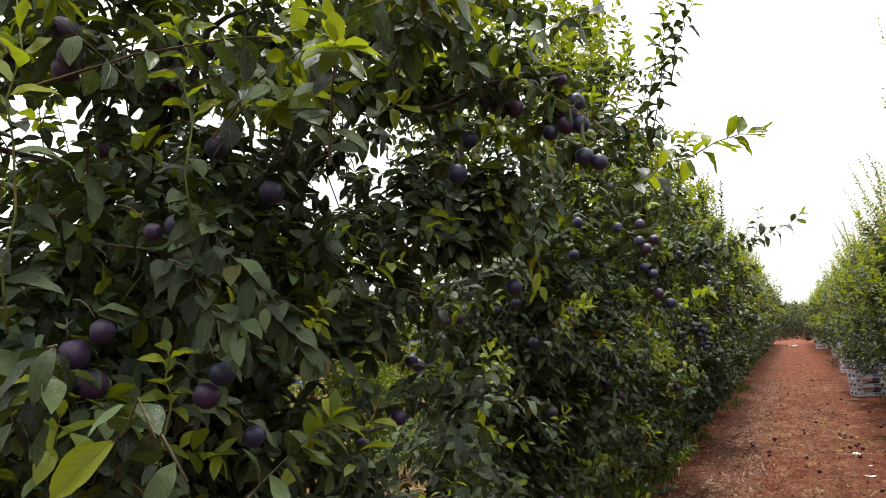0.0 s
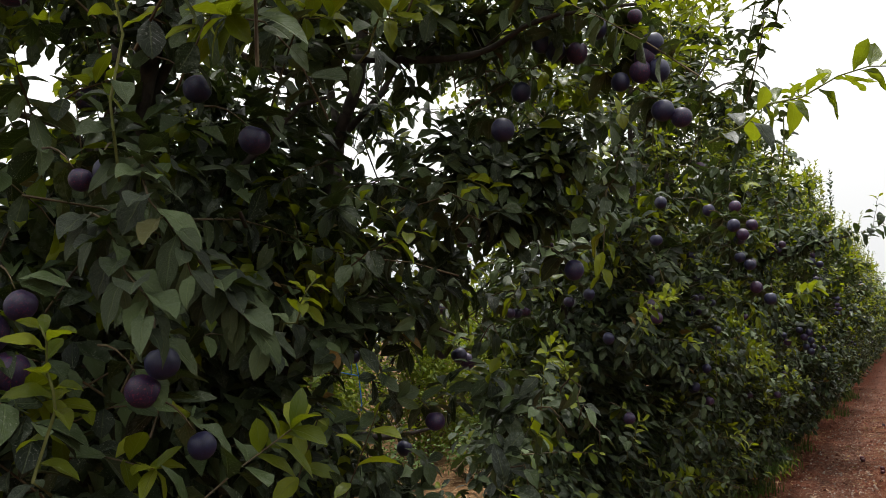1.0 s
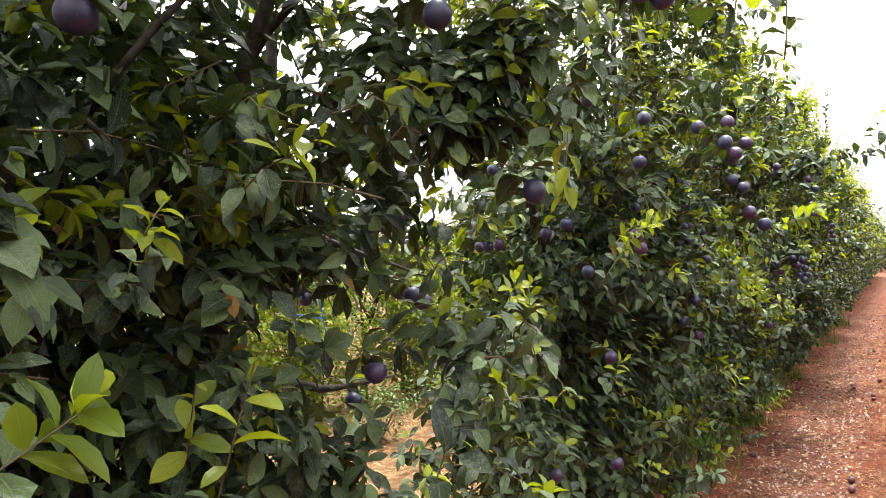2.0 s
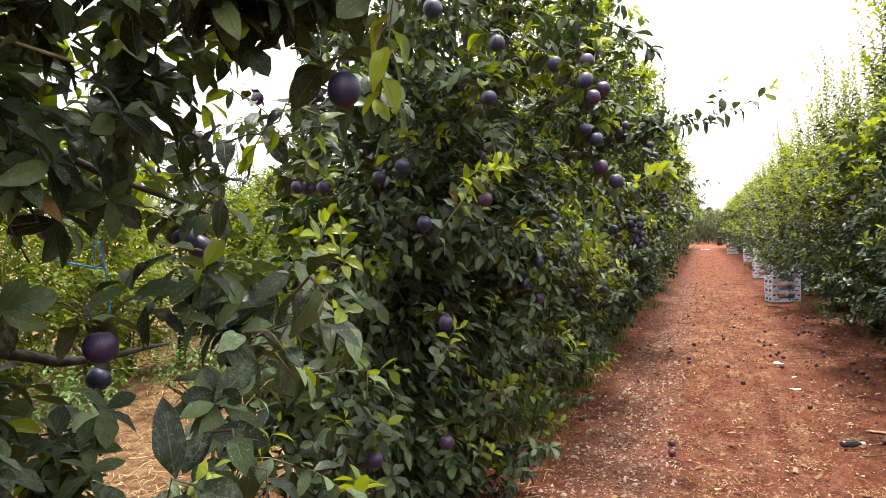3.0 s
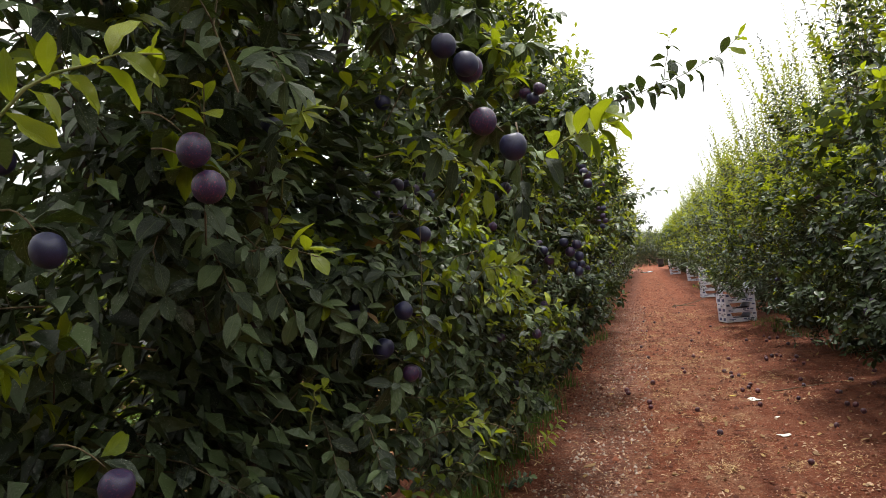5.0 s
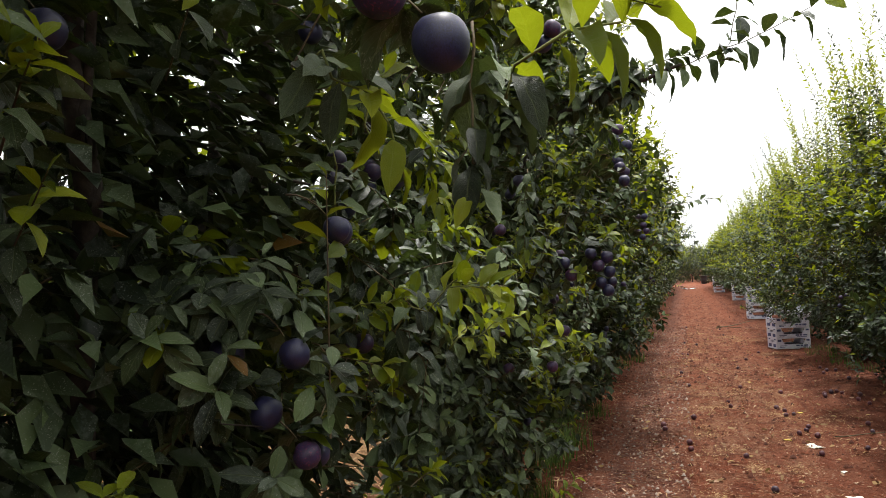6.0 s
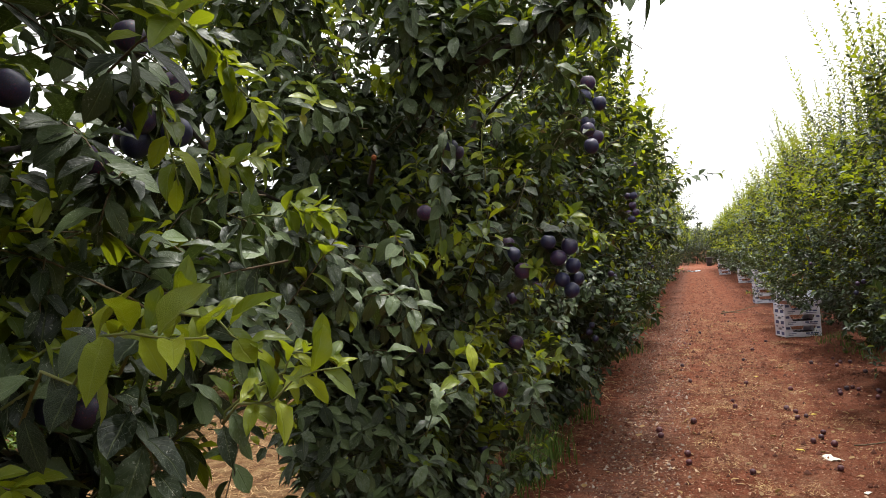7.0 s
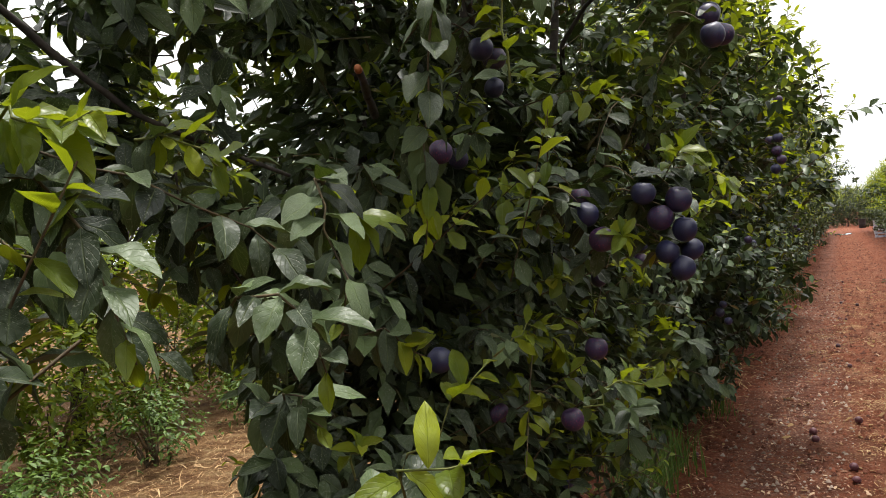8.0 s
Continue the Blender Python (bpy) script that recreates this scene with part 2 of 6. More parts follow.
M_TWINE = plain("blue_twine", (0.02, 0.14, 0.42), 0.6)
M_PAPER = plain("scrap_paper", (0.72, 0.68, 0.6), 0.8)
M_WRAP = plain("dark_wrapper", (0.03, 0.035, 0.045), 0.25, spec=0.6)
M_BIN = plain("dark_bin", (0.02, 0.018, 0.02), 0.5)
M_SHEET = plain("pale_sheet", (0.5, 0.62, 0.72), 0.5)
M_WHITE = plain("white_crate_card", (0.72, 0.72, 0.82), 0.65, vary=0.08)
M_PRINT = plain("purple_print", (0.07, 0.08, 0.20), 0.65)
M_CUT = plain("sawn_wood", (0.34, 0.11, 0.04), 0.8)
M_YELLOW = plain("yellow_leaf", (0.55, 0.38, 0.04), 0.6)


# ---- mesh helpers ----
def mesh_from(name, co, loops, starts, mats, mat_index=None, uv=None, smooth=True):
    me = bpy.data.meshes.new(name)
    me.vertices.add(len(co))
    me.vertices.foreach_set("co", np.ascontiguousarray(co, np.float32).ravel())
    me.loops.add(len(loops))
    me.loops.foreach_set("vertex_index", np.ascontiguousarray(loops, np.int32))
    me.polygons.add(len(starts))
    me.polygons.foreach_set("loop_start", np.ascontiguousarray(starts, np.int32))
    for m in mats:
        me.materials.append(m)
    if mat_index is not None:
        me.polygons.foreach_set("material_index", np.ascontiguousarray(mat_index, np.int32))
    if uv is not None:
        layer = me.uv_layers.new(name="UVMap")
        layer.uv.foreach_set("vector", np.ascontiguousarray(uv[loops], np.float32).ravel())
    me.update(calc_edges=True)
    if smooth:
        me.shade_smooth()
    return me


class Batch:
    """Collects many small pieces of one template into one mesh."""

    def __init__(self):
        self.co, self.loops, self.starts, self.mat, self.uv = [], [], [], [], []
        self.nv = self.nl = 0

    def add(self, co, faces_loops, faces_starts, mat=0, uv=None):
        self.co.append(co)
        self.loops.append(faces_loops + self.nv)
        self.starts.append(faces_starts + self.nl)
        self.mat.append(np.broadcast_to(np.asarray(mat), faces_starts.shape))
        self.uv.append(uv if uv is not None else np.zeros((len(co), 2)))
        self.nv += len(co)
        self.nl += len(faces_loops)

    def mesh(self, name, mats, uv=False, smooth=True):
        return mesh_from(name, np.concatenate(self.co), np.concatenate(self.loops), np.concatenate(self.starts), mats,
                         np.concatenate(self.mat), np.concatenate(self.uv) if uv else None, smooth)


def unit(v):
    return v / np.maximum(np.linalg.norm(v, axis=-1, keepdims=True), 1e-9)


def leaf_template(stations, widths, fold=0.35, droop=0.22, wave=0.0):
    """A leaf one long along y, with a midrib and a blade to either side, folded and drooping."""
    co, uv, faces, rows = [], [], [], []
    for s, w in zip(stations, widths):
        z = -droop * s * s
        mid = len(co)
        co.append((0, s, z))
        uv.append((0, s))
        if w > 0:
            lift = fold * w + wave * math.sin(s * 11)
            co += [(-w, s, z + lift), (w, s, z + lift * 0.8)]
            uv += [(-1, s), (1, s)]
        rows.append((mid, w > 0))
    for (a, wa), (b, wb) in zip(rows, rows[1:]):
        if wa and wb:
            faces += [(a, b, b + 1, a + 1), (a, a + 2, b + 2, b)]
        elif wb:
            faces += [(a, b, b + 1), (a, b + 2, b)]
        else:
            faces += [(a, b, a + 1), (a, a + 2, b)]
    loops = np.array([i for f in faces for i in f])
    starts = np.cumsum([0] + [len(f) for f in faces[:-1]])
    return np.array(co, float), np.array(uv, float), loops, starts


OVAL = (0, 0.13, 0.36, 0.66, 0.88, 1)
LEAF_NEAR = [leaf_template(OVAL, (0.012, 0.10, 0.23, 0.275, 0.15, 0), 0.42, 0.30, 0.014),
             leaf_template(OVAL, (0.012, 0.09, 0.20, 0.235, 0.13, 0), 0.26, 0.50, -0.016),
             leaf_template(OVAL, (0.012, 0.11, 0.25, 0.29, 0.16, 0), 0.32, 0.16, 0.018),
             leaf_template(OVAL, (0.012, 0.08, 0.18, 0.20, 0.10, 0), 0.62, 0.40, 0.012)]
LEAF_MID = [leaf_template((0, 0.3, 0.72, 1), (0, 0.24, 0.25, 0), 0.4, 0.35), leaf_template((0, 0.34, 0.74, 1), (0, 0.21, 0.22, 0), 0.25, 0.15)]
LEAF_FAR = [(np.array([(0, 0, 0), (-0.23, 0.45, 0.06), (0, 1, -0.2), (0.23, 0.45, 0.06)], float), np.full((4, 2), 0.5),
             np.array([0, 2, 1, 0, 3, 2]), np.array([0, 3]))]


def put_leaves(batch, tpl, base, along, normal, length, mat):
    """Adds a leaf at each base, that grows along, with its upper side to the normal."""
    co, uv, loops, starts = tpl
    n = len(base)
    if not n:
        return
    y = unit(along)
    x = unit(np.cross(y, normal))
    z = np.cross(x, y)
    c = co[None] * length[:, None, None]
    v = base[:, None] + c[..., :1] * x[:, None] + c[..., 1:2] * y[:, None] + c[..., 2:] * z[:, None]
    k = np.arange(n)
    batch.add(v.reshape(-1, 3), (loops[None] + (k * len(co))[:, None]).ravel(), (starts[None] + (k * len(loops))[:, None]).ravel(),
              np.repeat(mat, len(starts)), np.tile(uv, (n, 1)))


def put_tube(batch, pts, radii, sides=6, mat=0):
    pts, radii = np.asarray(pts, float), np.asarray(radii, float)
    d = unit(np.gradient(pts, axis=0))
    ref = np.where(np.abs(d[:, 2:3]) > 0.9, [[1.0, 0, 0]], [[0, 0, 1.0]])
    a = unit(np.cross(d, ref))
    b = np.cross(d, a)
    ang = np.arange(sides) * 2 * np.pi / sides
    ring = pts[:, None] + radii[:, None, None] * (np.cos(ang)[None, :, None] * a[:, None] + np.sin(ang)[None, :, None] * b[:, None])
    n = len(pts)
    i, j = np.meshgrid(np.arange(n - 1), np.arange(sides), indexing="ij")
    jn = (j + 1) % sides
    quads = np.stack([i * sides + j, i * sides + jn, (i + 1) * sides + jn, (i + 1) * sides + j], -1).reshape(-1)
    starts = np.arange((n - 1) * sides) * 4
    caps = np.concatenate([np.arange(sides)[::-1], (n - 1) * sides + np.arange(sides)])
    loops = np.concatenate([quads, caps])
    starts = np.concatenate([starts, [len(quads), len(quads) + sides]])
    batch.add(ring.reshape(-1, 3), loops, starts, mat)


def put_stems(batch, pts, r0, mat=0):
    """Thin three-sided stems, all with the same number of points. pts: (n, k, 3)."""
    n, k, _ = pts.shape
    d = unit(np.gradient(pts, axis=1))
    a = unit(np.cross(d, np.array([0.3, 0.2, 0.93])))
    b = np.cross(d, a)
    ang = np.arange(3) * 2 * np.pi / 3
    taper = np.linspace(1.0, 0.45, k)[None, :, None, None] * r0
    ring = pts[:, :, None] + taper * (np.cos(ang)[None, None, :, None] * a[:, :, None] + np.sin(ang)[None, None, :, None] * b[:, :, None])
    i, j = np.meshgrid(np.arange(k - 1), np.arange(3), indexing="ij")
    jn = (j + 1) % 3
    quads = np.stack([i * 3 + j, i * 3 + jn, (i + 1) * 3 + jn, (i + 1) * 3 + j], -1).reshape(-1)
    starts = np.arange((k - 1) * 3) * 4
    m = np.arange(n)
    batch.add(ring.reshape(-1, 3), (quads[None] + (m * k * 3)[:, None]).ravel(), (starts[None] + (m * len(quads))[:, None]).ravel(), mat)


def part(name, mesh, parent, label=""):
    ob = new(name, mesh)
    ob.parent = parent
    return tagged(ob, label=label) if label else ob


def empty(name, at, label, category, group="", kind=""):
    ob = new(name)
    ob.location, ob.empty_display_size = at, 0.1
    return tagged(ob, label, category, group, kind)


def bend(p0, p1, sag, k=8, rng=None, rough=0.0):
    """A bowed line of k points from p0 to p1, raised by sag in its middle."""
    s = np.linspace(0, 1, k)[:, None]
    pts = np.array(p0) * (1 - s) + np.array(p1) * s + np.array([0, 0, sag]) * 4 * s * (1 - s)
    if rng is not None:
        pts[1:-1] += rng.normal(0, rough, (k - 2, 3))
    return pts


# ---- plum ----
def plum_mesh(name="plum", seg=18, rings=11):
    co, faces = [(0, 0, 0.5)], []
    for r in range(1, rings):
        th = math.pi * r / rings
        for k in range(seg):
            a = 2 * math.pi * k / seg
            rad = math.sin(th) * 0.5 * (1.0 + 0.03 * math.sin(2 * a))
            groove = 0.035 * math.exp(-((min(a, 2 * math.pi - a) / 0.32) ** 2)) * math.sin(th)
            dimple = 0.10 * math.exp(-((th / 0.42) ** 2))
            co.append(((rad - groove) * math.cos(a), (rad - groove) * math.sin(a), math.cos(th) * 0.5 * 1.04 - dimple))
    co[0] = (0, 0, 0.5 * 1.04 - 0.105)
    co.append((0, 0, -0.52))
    last = len(co) - 1
    for k in range(seg):
        faces.append((0, 1 + k, 1 + (k + 1) % seg))
        faces.append((last, 1 + (rings - 2) * seg + (k + 1) % seg, 1 + (rings - 2) * seg + k))
        for r in range(rings - 2):
            a, b = 1 + r * seg + k, 1 + r * seg + (k + 1) % seg
            faces.append((a, a + seg, b + seg, b))
    me = bpy.data.meshes.new(name)
    me.from_pydata(co, [], faces)
    me.materials.append(M_PLUM)
    me.shade_smooth()
    return me


PLUM = plum_mesh()
PLUM_SMALL = plum_mesh("plum_far", 12, 7)


def plum(parent, at, size, rng, mesh=None):
    ob = part("plum", mesh or PLUM, parent)
    ob.location = Vector(at) - parent.location
    ob.rotation_euler = (rng.uniform(-0.5, 0.5), rng.uniform(-0.5, 0.5), rng.uniform(0, 6.28))
    ob.scale = (size, size, size * rng.uniform(0.93, 1.04))
    return ob


# ---- trees ----
Z_KEYS = (0.15, 0.5, 1.0, 1.5, 2.1, 2.7, 3.2, 3.6)
HEDGE = (0.28, 0.42, 0.66, 0.88, 1.0, 0.98, 0.82, 0.4)
CLOSE = (0.42, 0.52, 0.60, 0.68, 0.9, 1.0, 0.88, 0.45)
BUSHY = (0.25, 0.66, 1.12, 1.27, 1.12, 0.92, 0.64, 0.26)
LENGTH = (0.7, 0.95, 1.15, 1.3, 1.42, 1.2, 0.78, 0.35)


def shoot_leaves(rng, origin, direction, length, count, leaf_len, young_share, droop=0.35, close=0.25):
    """Leaves set round many shoots. Returns stem points (n, 4, 3) and, leaf by leaf, base, way, normal, length and kind."""
    n = len(origin)
    s = np.linspace(0, 1, 3)[None, :, None]
    down = np.array([0, 0, -1.0])
    sag = (rng.uniform(-0.25, 0.55, (n, 1, 1)) * length[:, None, None]) * down * s**2 * droop * 2
    pts = origin[:, None] + direction[:, None] * length[:, None, None] * s + sag
    f = (np.arange(count)[None] + rng.uniform(0.2, 0.8, (n, count))) / count
    base = origin[:, None] + direction[:, None] * (length[:, None] * f)[..., None] + (sag[:, -1][:, None]) * (f**2)[..., None]
    ref = np.where(np.abs(direction[:, 2:3]) > 0.85, [[1.0, 0, 0]], [[0, 0, 1.0]])
    a = unit(np.cross(direction, ref))
    b = np.cross(direction, a)
    phi = rng.uniform(0, 6.28, (n, 1)) + np.arange(count)[None] * 2.4 + rng.normal(0, 0.3, (n, count))
    radial = np.cos(phi)[..., None] * a[:, None] + np.sin(phi)[..., None] * b[:, None]
    lift = (close + 0.9 * f**2)[..., None]
    way = unit(radial + lift * direction[:, None] + down * rng.uniform(0.1, 2.6 * droop, (n, count, 1)) * (1 - 0.5 * f[..., None]))
    out = unit(direction * np.array([1.0, 1.0, 0.0]) + 1e-4)
    nrm = unit(np.array([0, 0, 1.0]) + 0.2 * out[:, None] + 0.2 * radial + rng.normal(0, 0.27, (n, count, 3)))
    size = leaf_len * rng.uniform(0.72, 1.22, (n, count)) * (1.0 - 0.5 * np.clip((f - 0.75) * 4, 0, 1))
    kind = (rng.random((n, 1)) < young_share) & (f > 0.55)
    return pts, base.reshape(-1, 3), way.reshape(-1, 3), nrm.reshape(-1, 3), size.ravel(), kind.ravel().astype(int)


def rosettes(rng, origin, direction, count, leaf_len, young_share):
    """Short spurs, each with a whorl of arching leaves about its tip, the innermost often fresh."""
    n = len(origin)
    axis = unit(direction * np.array([1.0, 1.0, 0.5]) + np.array([0, 0, 0.75]) + rng.normal(0, 0.25, (n, 3)))
    length = rng.uniform(0.04, 0.13, n)
    s = np.linspace(0, 1, 3)[None, :, None]
    pts = origin[:, None] + axis[:, None] * length[:, None, None] * s
    f = (np.arange(count)[None] + rng.uniform(0.1, 0.9, (n, count))) / count
    base = origin[:, None] + axis[:, None] * (length[:, None] * (0.25 + 0.75 * f**0.6))[..., None]
    ref = np.where(np.abs(axis[:, 2:3]) > 0.85, [[1.0, 0, 0]], [[0, 0, 1.0]])
    a = unit(np.cross(axis, ref))
    b = np.cross(axis, a)
    phi = rng.uniform(0, 6.28, (n, 1)) + np.arange(count)[None] * 2.4 + rng.normal(0, 0.25, (n, count))
    radial = np.cos(phi)[..., None] * a[:, None] + np.sin(phi)[..., None] * b[:, None]
    rise = (-0.25 + 1.15 * f**1.5)[..., None]
    way = unit(radial + rise * axis[:, None] + np.array([0, 0, -1.0]) * rng.uniform(-0.15, 0.45, (n, count, 1)) + rng.normal(0, 0.12, (n, count, 3)))
    nrm = unit(axis[:, None] * 1.0 + 0.25 * radial + np.array([0, 0, 0.35]) + rng.normal(0, 0.3, (n, count, 3)))
    size = leaf_len * rng.uniform(0.8, 1.0, (n, 1)) * rng.uniform(0.8, 1.25, (n, count)) * (1.0 - 0.42 * np.clip((f - 0.7) * 3.3, 0, 1))
    kind = (rng.random((n, 1)) < young_share) & (f > 0.62)
    return pts, base.reshape(-1, 3), way.reshape(-1, 3), nrm.reshape(-1, 3), size.ravel(), kind.ravel().astype(int)


def arching_sprays(rng, tip, out, length, count, leaf_len, young_share, rise, sag):
    """Side twigs that rise from within the crown and arch over, set with flat ranks of leaves and ending in a whorl at the tip."""
    n = len(tip)
    up = np.array([0, 0, 1.0])
    level = unit(out * np.array([1.0, 1.0, 0.0]) + 1e-4)
    d0 = unit(level * rng.uniform(0.5, 1.0, (n, 1)) + up * rise * rng.uniform(0.3, 1.2, (n, 1)) + rng.normal(0, 0.28, (n, 3)))
    drop = length * rng.uniform(0.15, 1.0, n) * sag
    start = tip - d0 * length[:, None] + up * drop[:, None]
    s = np.linspace(0, 1, 4)[None, :, None]
    pts = start[:, None] + d0[:, None] * length[:, None, None] * s - up * drop[:, None, None] * s**2
    f = 0.12 + 0.88 * np.minimum(1.0, 1.22 * ((np.arange(count)[None] + rng.uniform(0.1, 0.9, (n, count))) / count) ** 0.85)
    base = start[:, None] + d0[:, None] * (length[:, None] * f)[..., None] - up * (drop[:, None] * f**2)[..., None]
    along = unit(d0[:, None] * length[:, None, None] - 2 * up * (drop[:, None] * f)[..., None])
    a = unit(np.cross(along, up) + 1e-4)
    b = np.cross(a, along)
    phi = rng.uniform(0, 6.28, (n, 1)) + np.arange(count)[None] * 2.4 + rng.normal(0, 0.3, (n, count))
    radial = np.cos(phi)[..., None] * a + 0.6 * np.sin(phi)[..., None] * b
    fresh = (rng.random((n, 1)) < np.reshape(young_share, (-1, 1))) & (f > 0.72)
    hang = rng.uniform(-0.1, 0.65, (n, count)) * np.where(fresh, -0.5, 1.0)
    way = unit(radial + along * ((0.25 + 0.9 * f**3) * rng.uniform(0.1, 1.0, (n, count)))[..., None] - up * hang[..., None] + rng.normal(0, 0.1, (n, count, 3)))
    nrm = unit(up + 0.65 * level[:, None] + 0.15 * radial + rng.normal(0, 0.24, (n, count, 3)))
    size = leaf_len * rng.uniform(0.85, 1.1, (n, 1)) * rng.uniform(0.72, 1.2, (n, count)) * np.where(fresh, 0.86, 1.0)
    return pts, base.reshape(-1, 3), way.reshape(-1, 3), nrm.reshape(-1, 3), size.ravel(), fresh.ravel().astype(int)


def crown_shoots(rng, n, top, profile, depth_scale, length_scale, thick, holes=(), clump=0, lumpy=1.0, column=False, airy=0.0):
    """Origins and ways of shoots in the shell of a hedge-like crown, round the trunk at the origin. clump: shoots to a spray."""
    zk = np.array(Z_KEYS) * top / 3.6
    out_o, out_d = [], []
    have = 0
    while have < n:
        m = 3 * n
        z = rng.uniform(zk[0], zk[-1], m)
        dp, ln = np.interp(z, zk, profile) * depth_scale, np.interp(z, zk, LENGTH) * length_scale
        keep = rng.random(m) < (dp + ln) / 2.6 * (1 - airy * np.clip(z / top - 0.5, 0, 1) * 2)
        th = rng.uniform(0, 2 * np.pi, m)
        e = 0.72
        cx, cy = np.sign(np.cos(th)) * np.abs(np.cos(th)) ** e, np.sign(np.sin(th)) * np.abs(np.sin(th)) ** e
        rho = 1 - thick * rng.random(m) ** 1.3
        bump = 1 + lumpy * (0.10 * np.sin(cx * 3 + z * 4.1 + 1.3) + 0.09 * np.sin(cy * 6.5 * ln - z * 3.3) + 0.09 * np.sin(cy * 11 * ln + z * 6.3)) + rng.normal(0, 0.05, m)
        o = np.stack([cx * dp * rho * bump, cy * ln * rho * bump, z], -1)
        out = np.stack([cx / np.maximum(dp, 0.2), cy / np.maximum(ln, 0.2), 0 * z], -1)
        d = unit(unit(out) * rng.uniform(0.35, 1.0, (m, 1)) + np.stack([0 * z, 0 * z, 0.1 + 0.7 * z / top], -1) * rng.uniform(0.0, 1.2, (m, 1))
                 + rng.normal(0, 0.3, (m, 3)))
        o, d = o[keep], d[keep]
        if clump:
            o, d = o[: max(8, len(o) // clump)], d[: max(8, len(d) // clump)]
            m = len(o) * clump
            axis = unit(0.7 * d + np.array([0, 0, -0.35]) + rng.normal(0, 0.45, d.shape)) if not column else unit(0.25 * d * np.array([1, 1, 0]) + np.array([0, 0, 1.0]) + rng.normal(0, 0.1, d.shape))
            reach, ball = rng.uniform(0.12, 0.34, (len(o), 1)), rng.uniform(0.09, 0.19, (len(o), 1))
            if column:
                reach, ball = reach * 2.4, ball * 0.45
            off = unit(rng.normal(0, 1, (m, 3)))
            o = np.repeat(o, clump, 0) + np.repeat(axis * reach, clump, 0) * rng.uniform(-0.8, 1.0, (m, 1)) + off * np.repeat(ball, clump, 0) * rng.random((m, 1)) ** 0.45
            d = unit(0.7 * np.repeat(d, clump, 0) + 0.8 * off + rng.normal(0, 0.3, (m, 3)))
        fine = o[:, 2] > 0.08
        for centre, radii, turn in holes:
            q = (o - np.array(centre)) @ np.array(Matrix.Rotation(radians(turn), 3, "Z"))
            fine &= ((q / np.array(radii)) ** 2).sum(-1) > rng.uniform(0.75, 1.15, len(o))
        out_o.append(o[fine])
        out_d.append(d[fine])
        have += fine.sum()
    return np.concatenate(out_o)[:n], np.concatenate(out_d)[:n]


def woody(tree, rng, top, reach_x, reach_y, limbs, thick=1.0):
    """Trunk, scaffold limbs and their forks."""
    tb = Batch()
    fork = np.array([rng.normal(0, 0.05), rng.normal(0, 0.08), 0.55 + rng.uniform(0, 0.15)])
    put_tube(tb, bend((0, 0, -0.05), fork, 0, 7, rng, 0.008), np.linspace(0.085, 0.062, 7) * thick * np.array([1.35, 1.1, 1, 1, 1, 1, 1.05]), 10)
    part("trunk", tb.mesh("trunk", [M_BARK]), tree)
    for k in range(limbs):
        a = 2 * math.pi * (k + rng.uniform(-0.2, 0.2)) / limbs + 0.6
        lb = Batch()
        mid = fork + np.array([math.cos(a) * reach_x * 0.5, math.sin(a) * reach_y * 0.6, (top - 0.6) * 0.4])
        end = fork + np.array([math.cos(a) * reach_x * 0.75, math.sin(a) * reach_y * 0.85, (top - 0.6) * 0.85])
        line = np.concatenate([bend(fork, mid, 0.04, 6, rng, 0.02), bend(mid, end, 0.06, 7, rng, 0.03)[1:]])
        put_tube(lb, line, np.linspace(0.048, 0.012, len(line)) * thick, 8)
        for f in (4, 6, 8, 9):
            o = line[f]
            tip = o + np.array([rng.normal(0, 0.4) * reach_x + math.cos(a) * 0.3, rng.normal(0, 0.4) * reach_y, rng.uniform(0.1, 0.6)])
            put_tube(lb, bend(o, tip, rng.uniform(0, 0.1), 6, rng, 0.02), np.linspace(0.02, 0.006, 6) * thick, 6)
        part("limb", lb.mesh("limb", [M_BARK]), tree)


def sprouts(rng, n, top, depth, length, reach, face=1):
    """Upright sprouts that stand above the crown."""
    o = np.stack([face * rng.uniform(-0.6, 1.45, n) * depth, rng.uniform(-length, length, n), top * rng.uniform(0.58, 0.88, n)], -1)
    d = unit(np.stack([rng.normal(0.1 * face, 0.16, n), rng.normal(0, 0.16, n), np.ones(n)], -1))
    return o, d, reach * rng.uniform(0.5, 1.1, n)


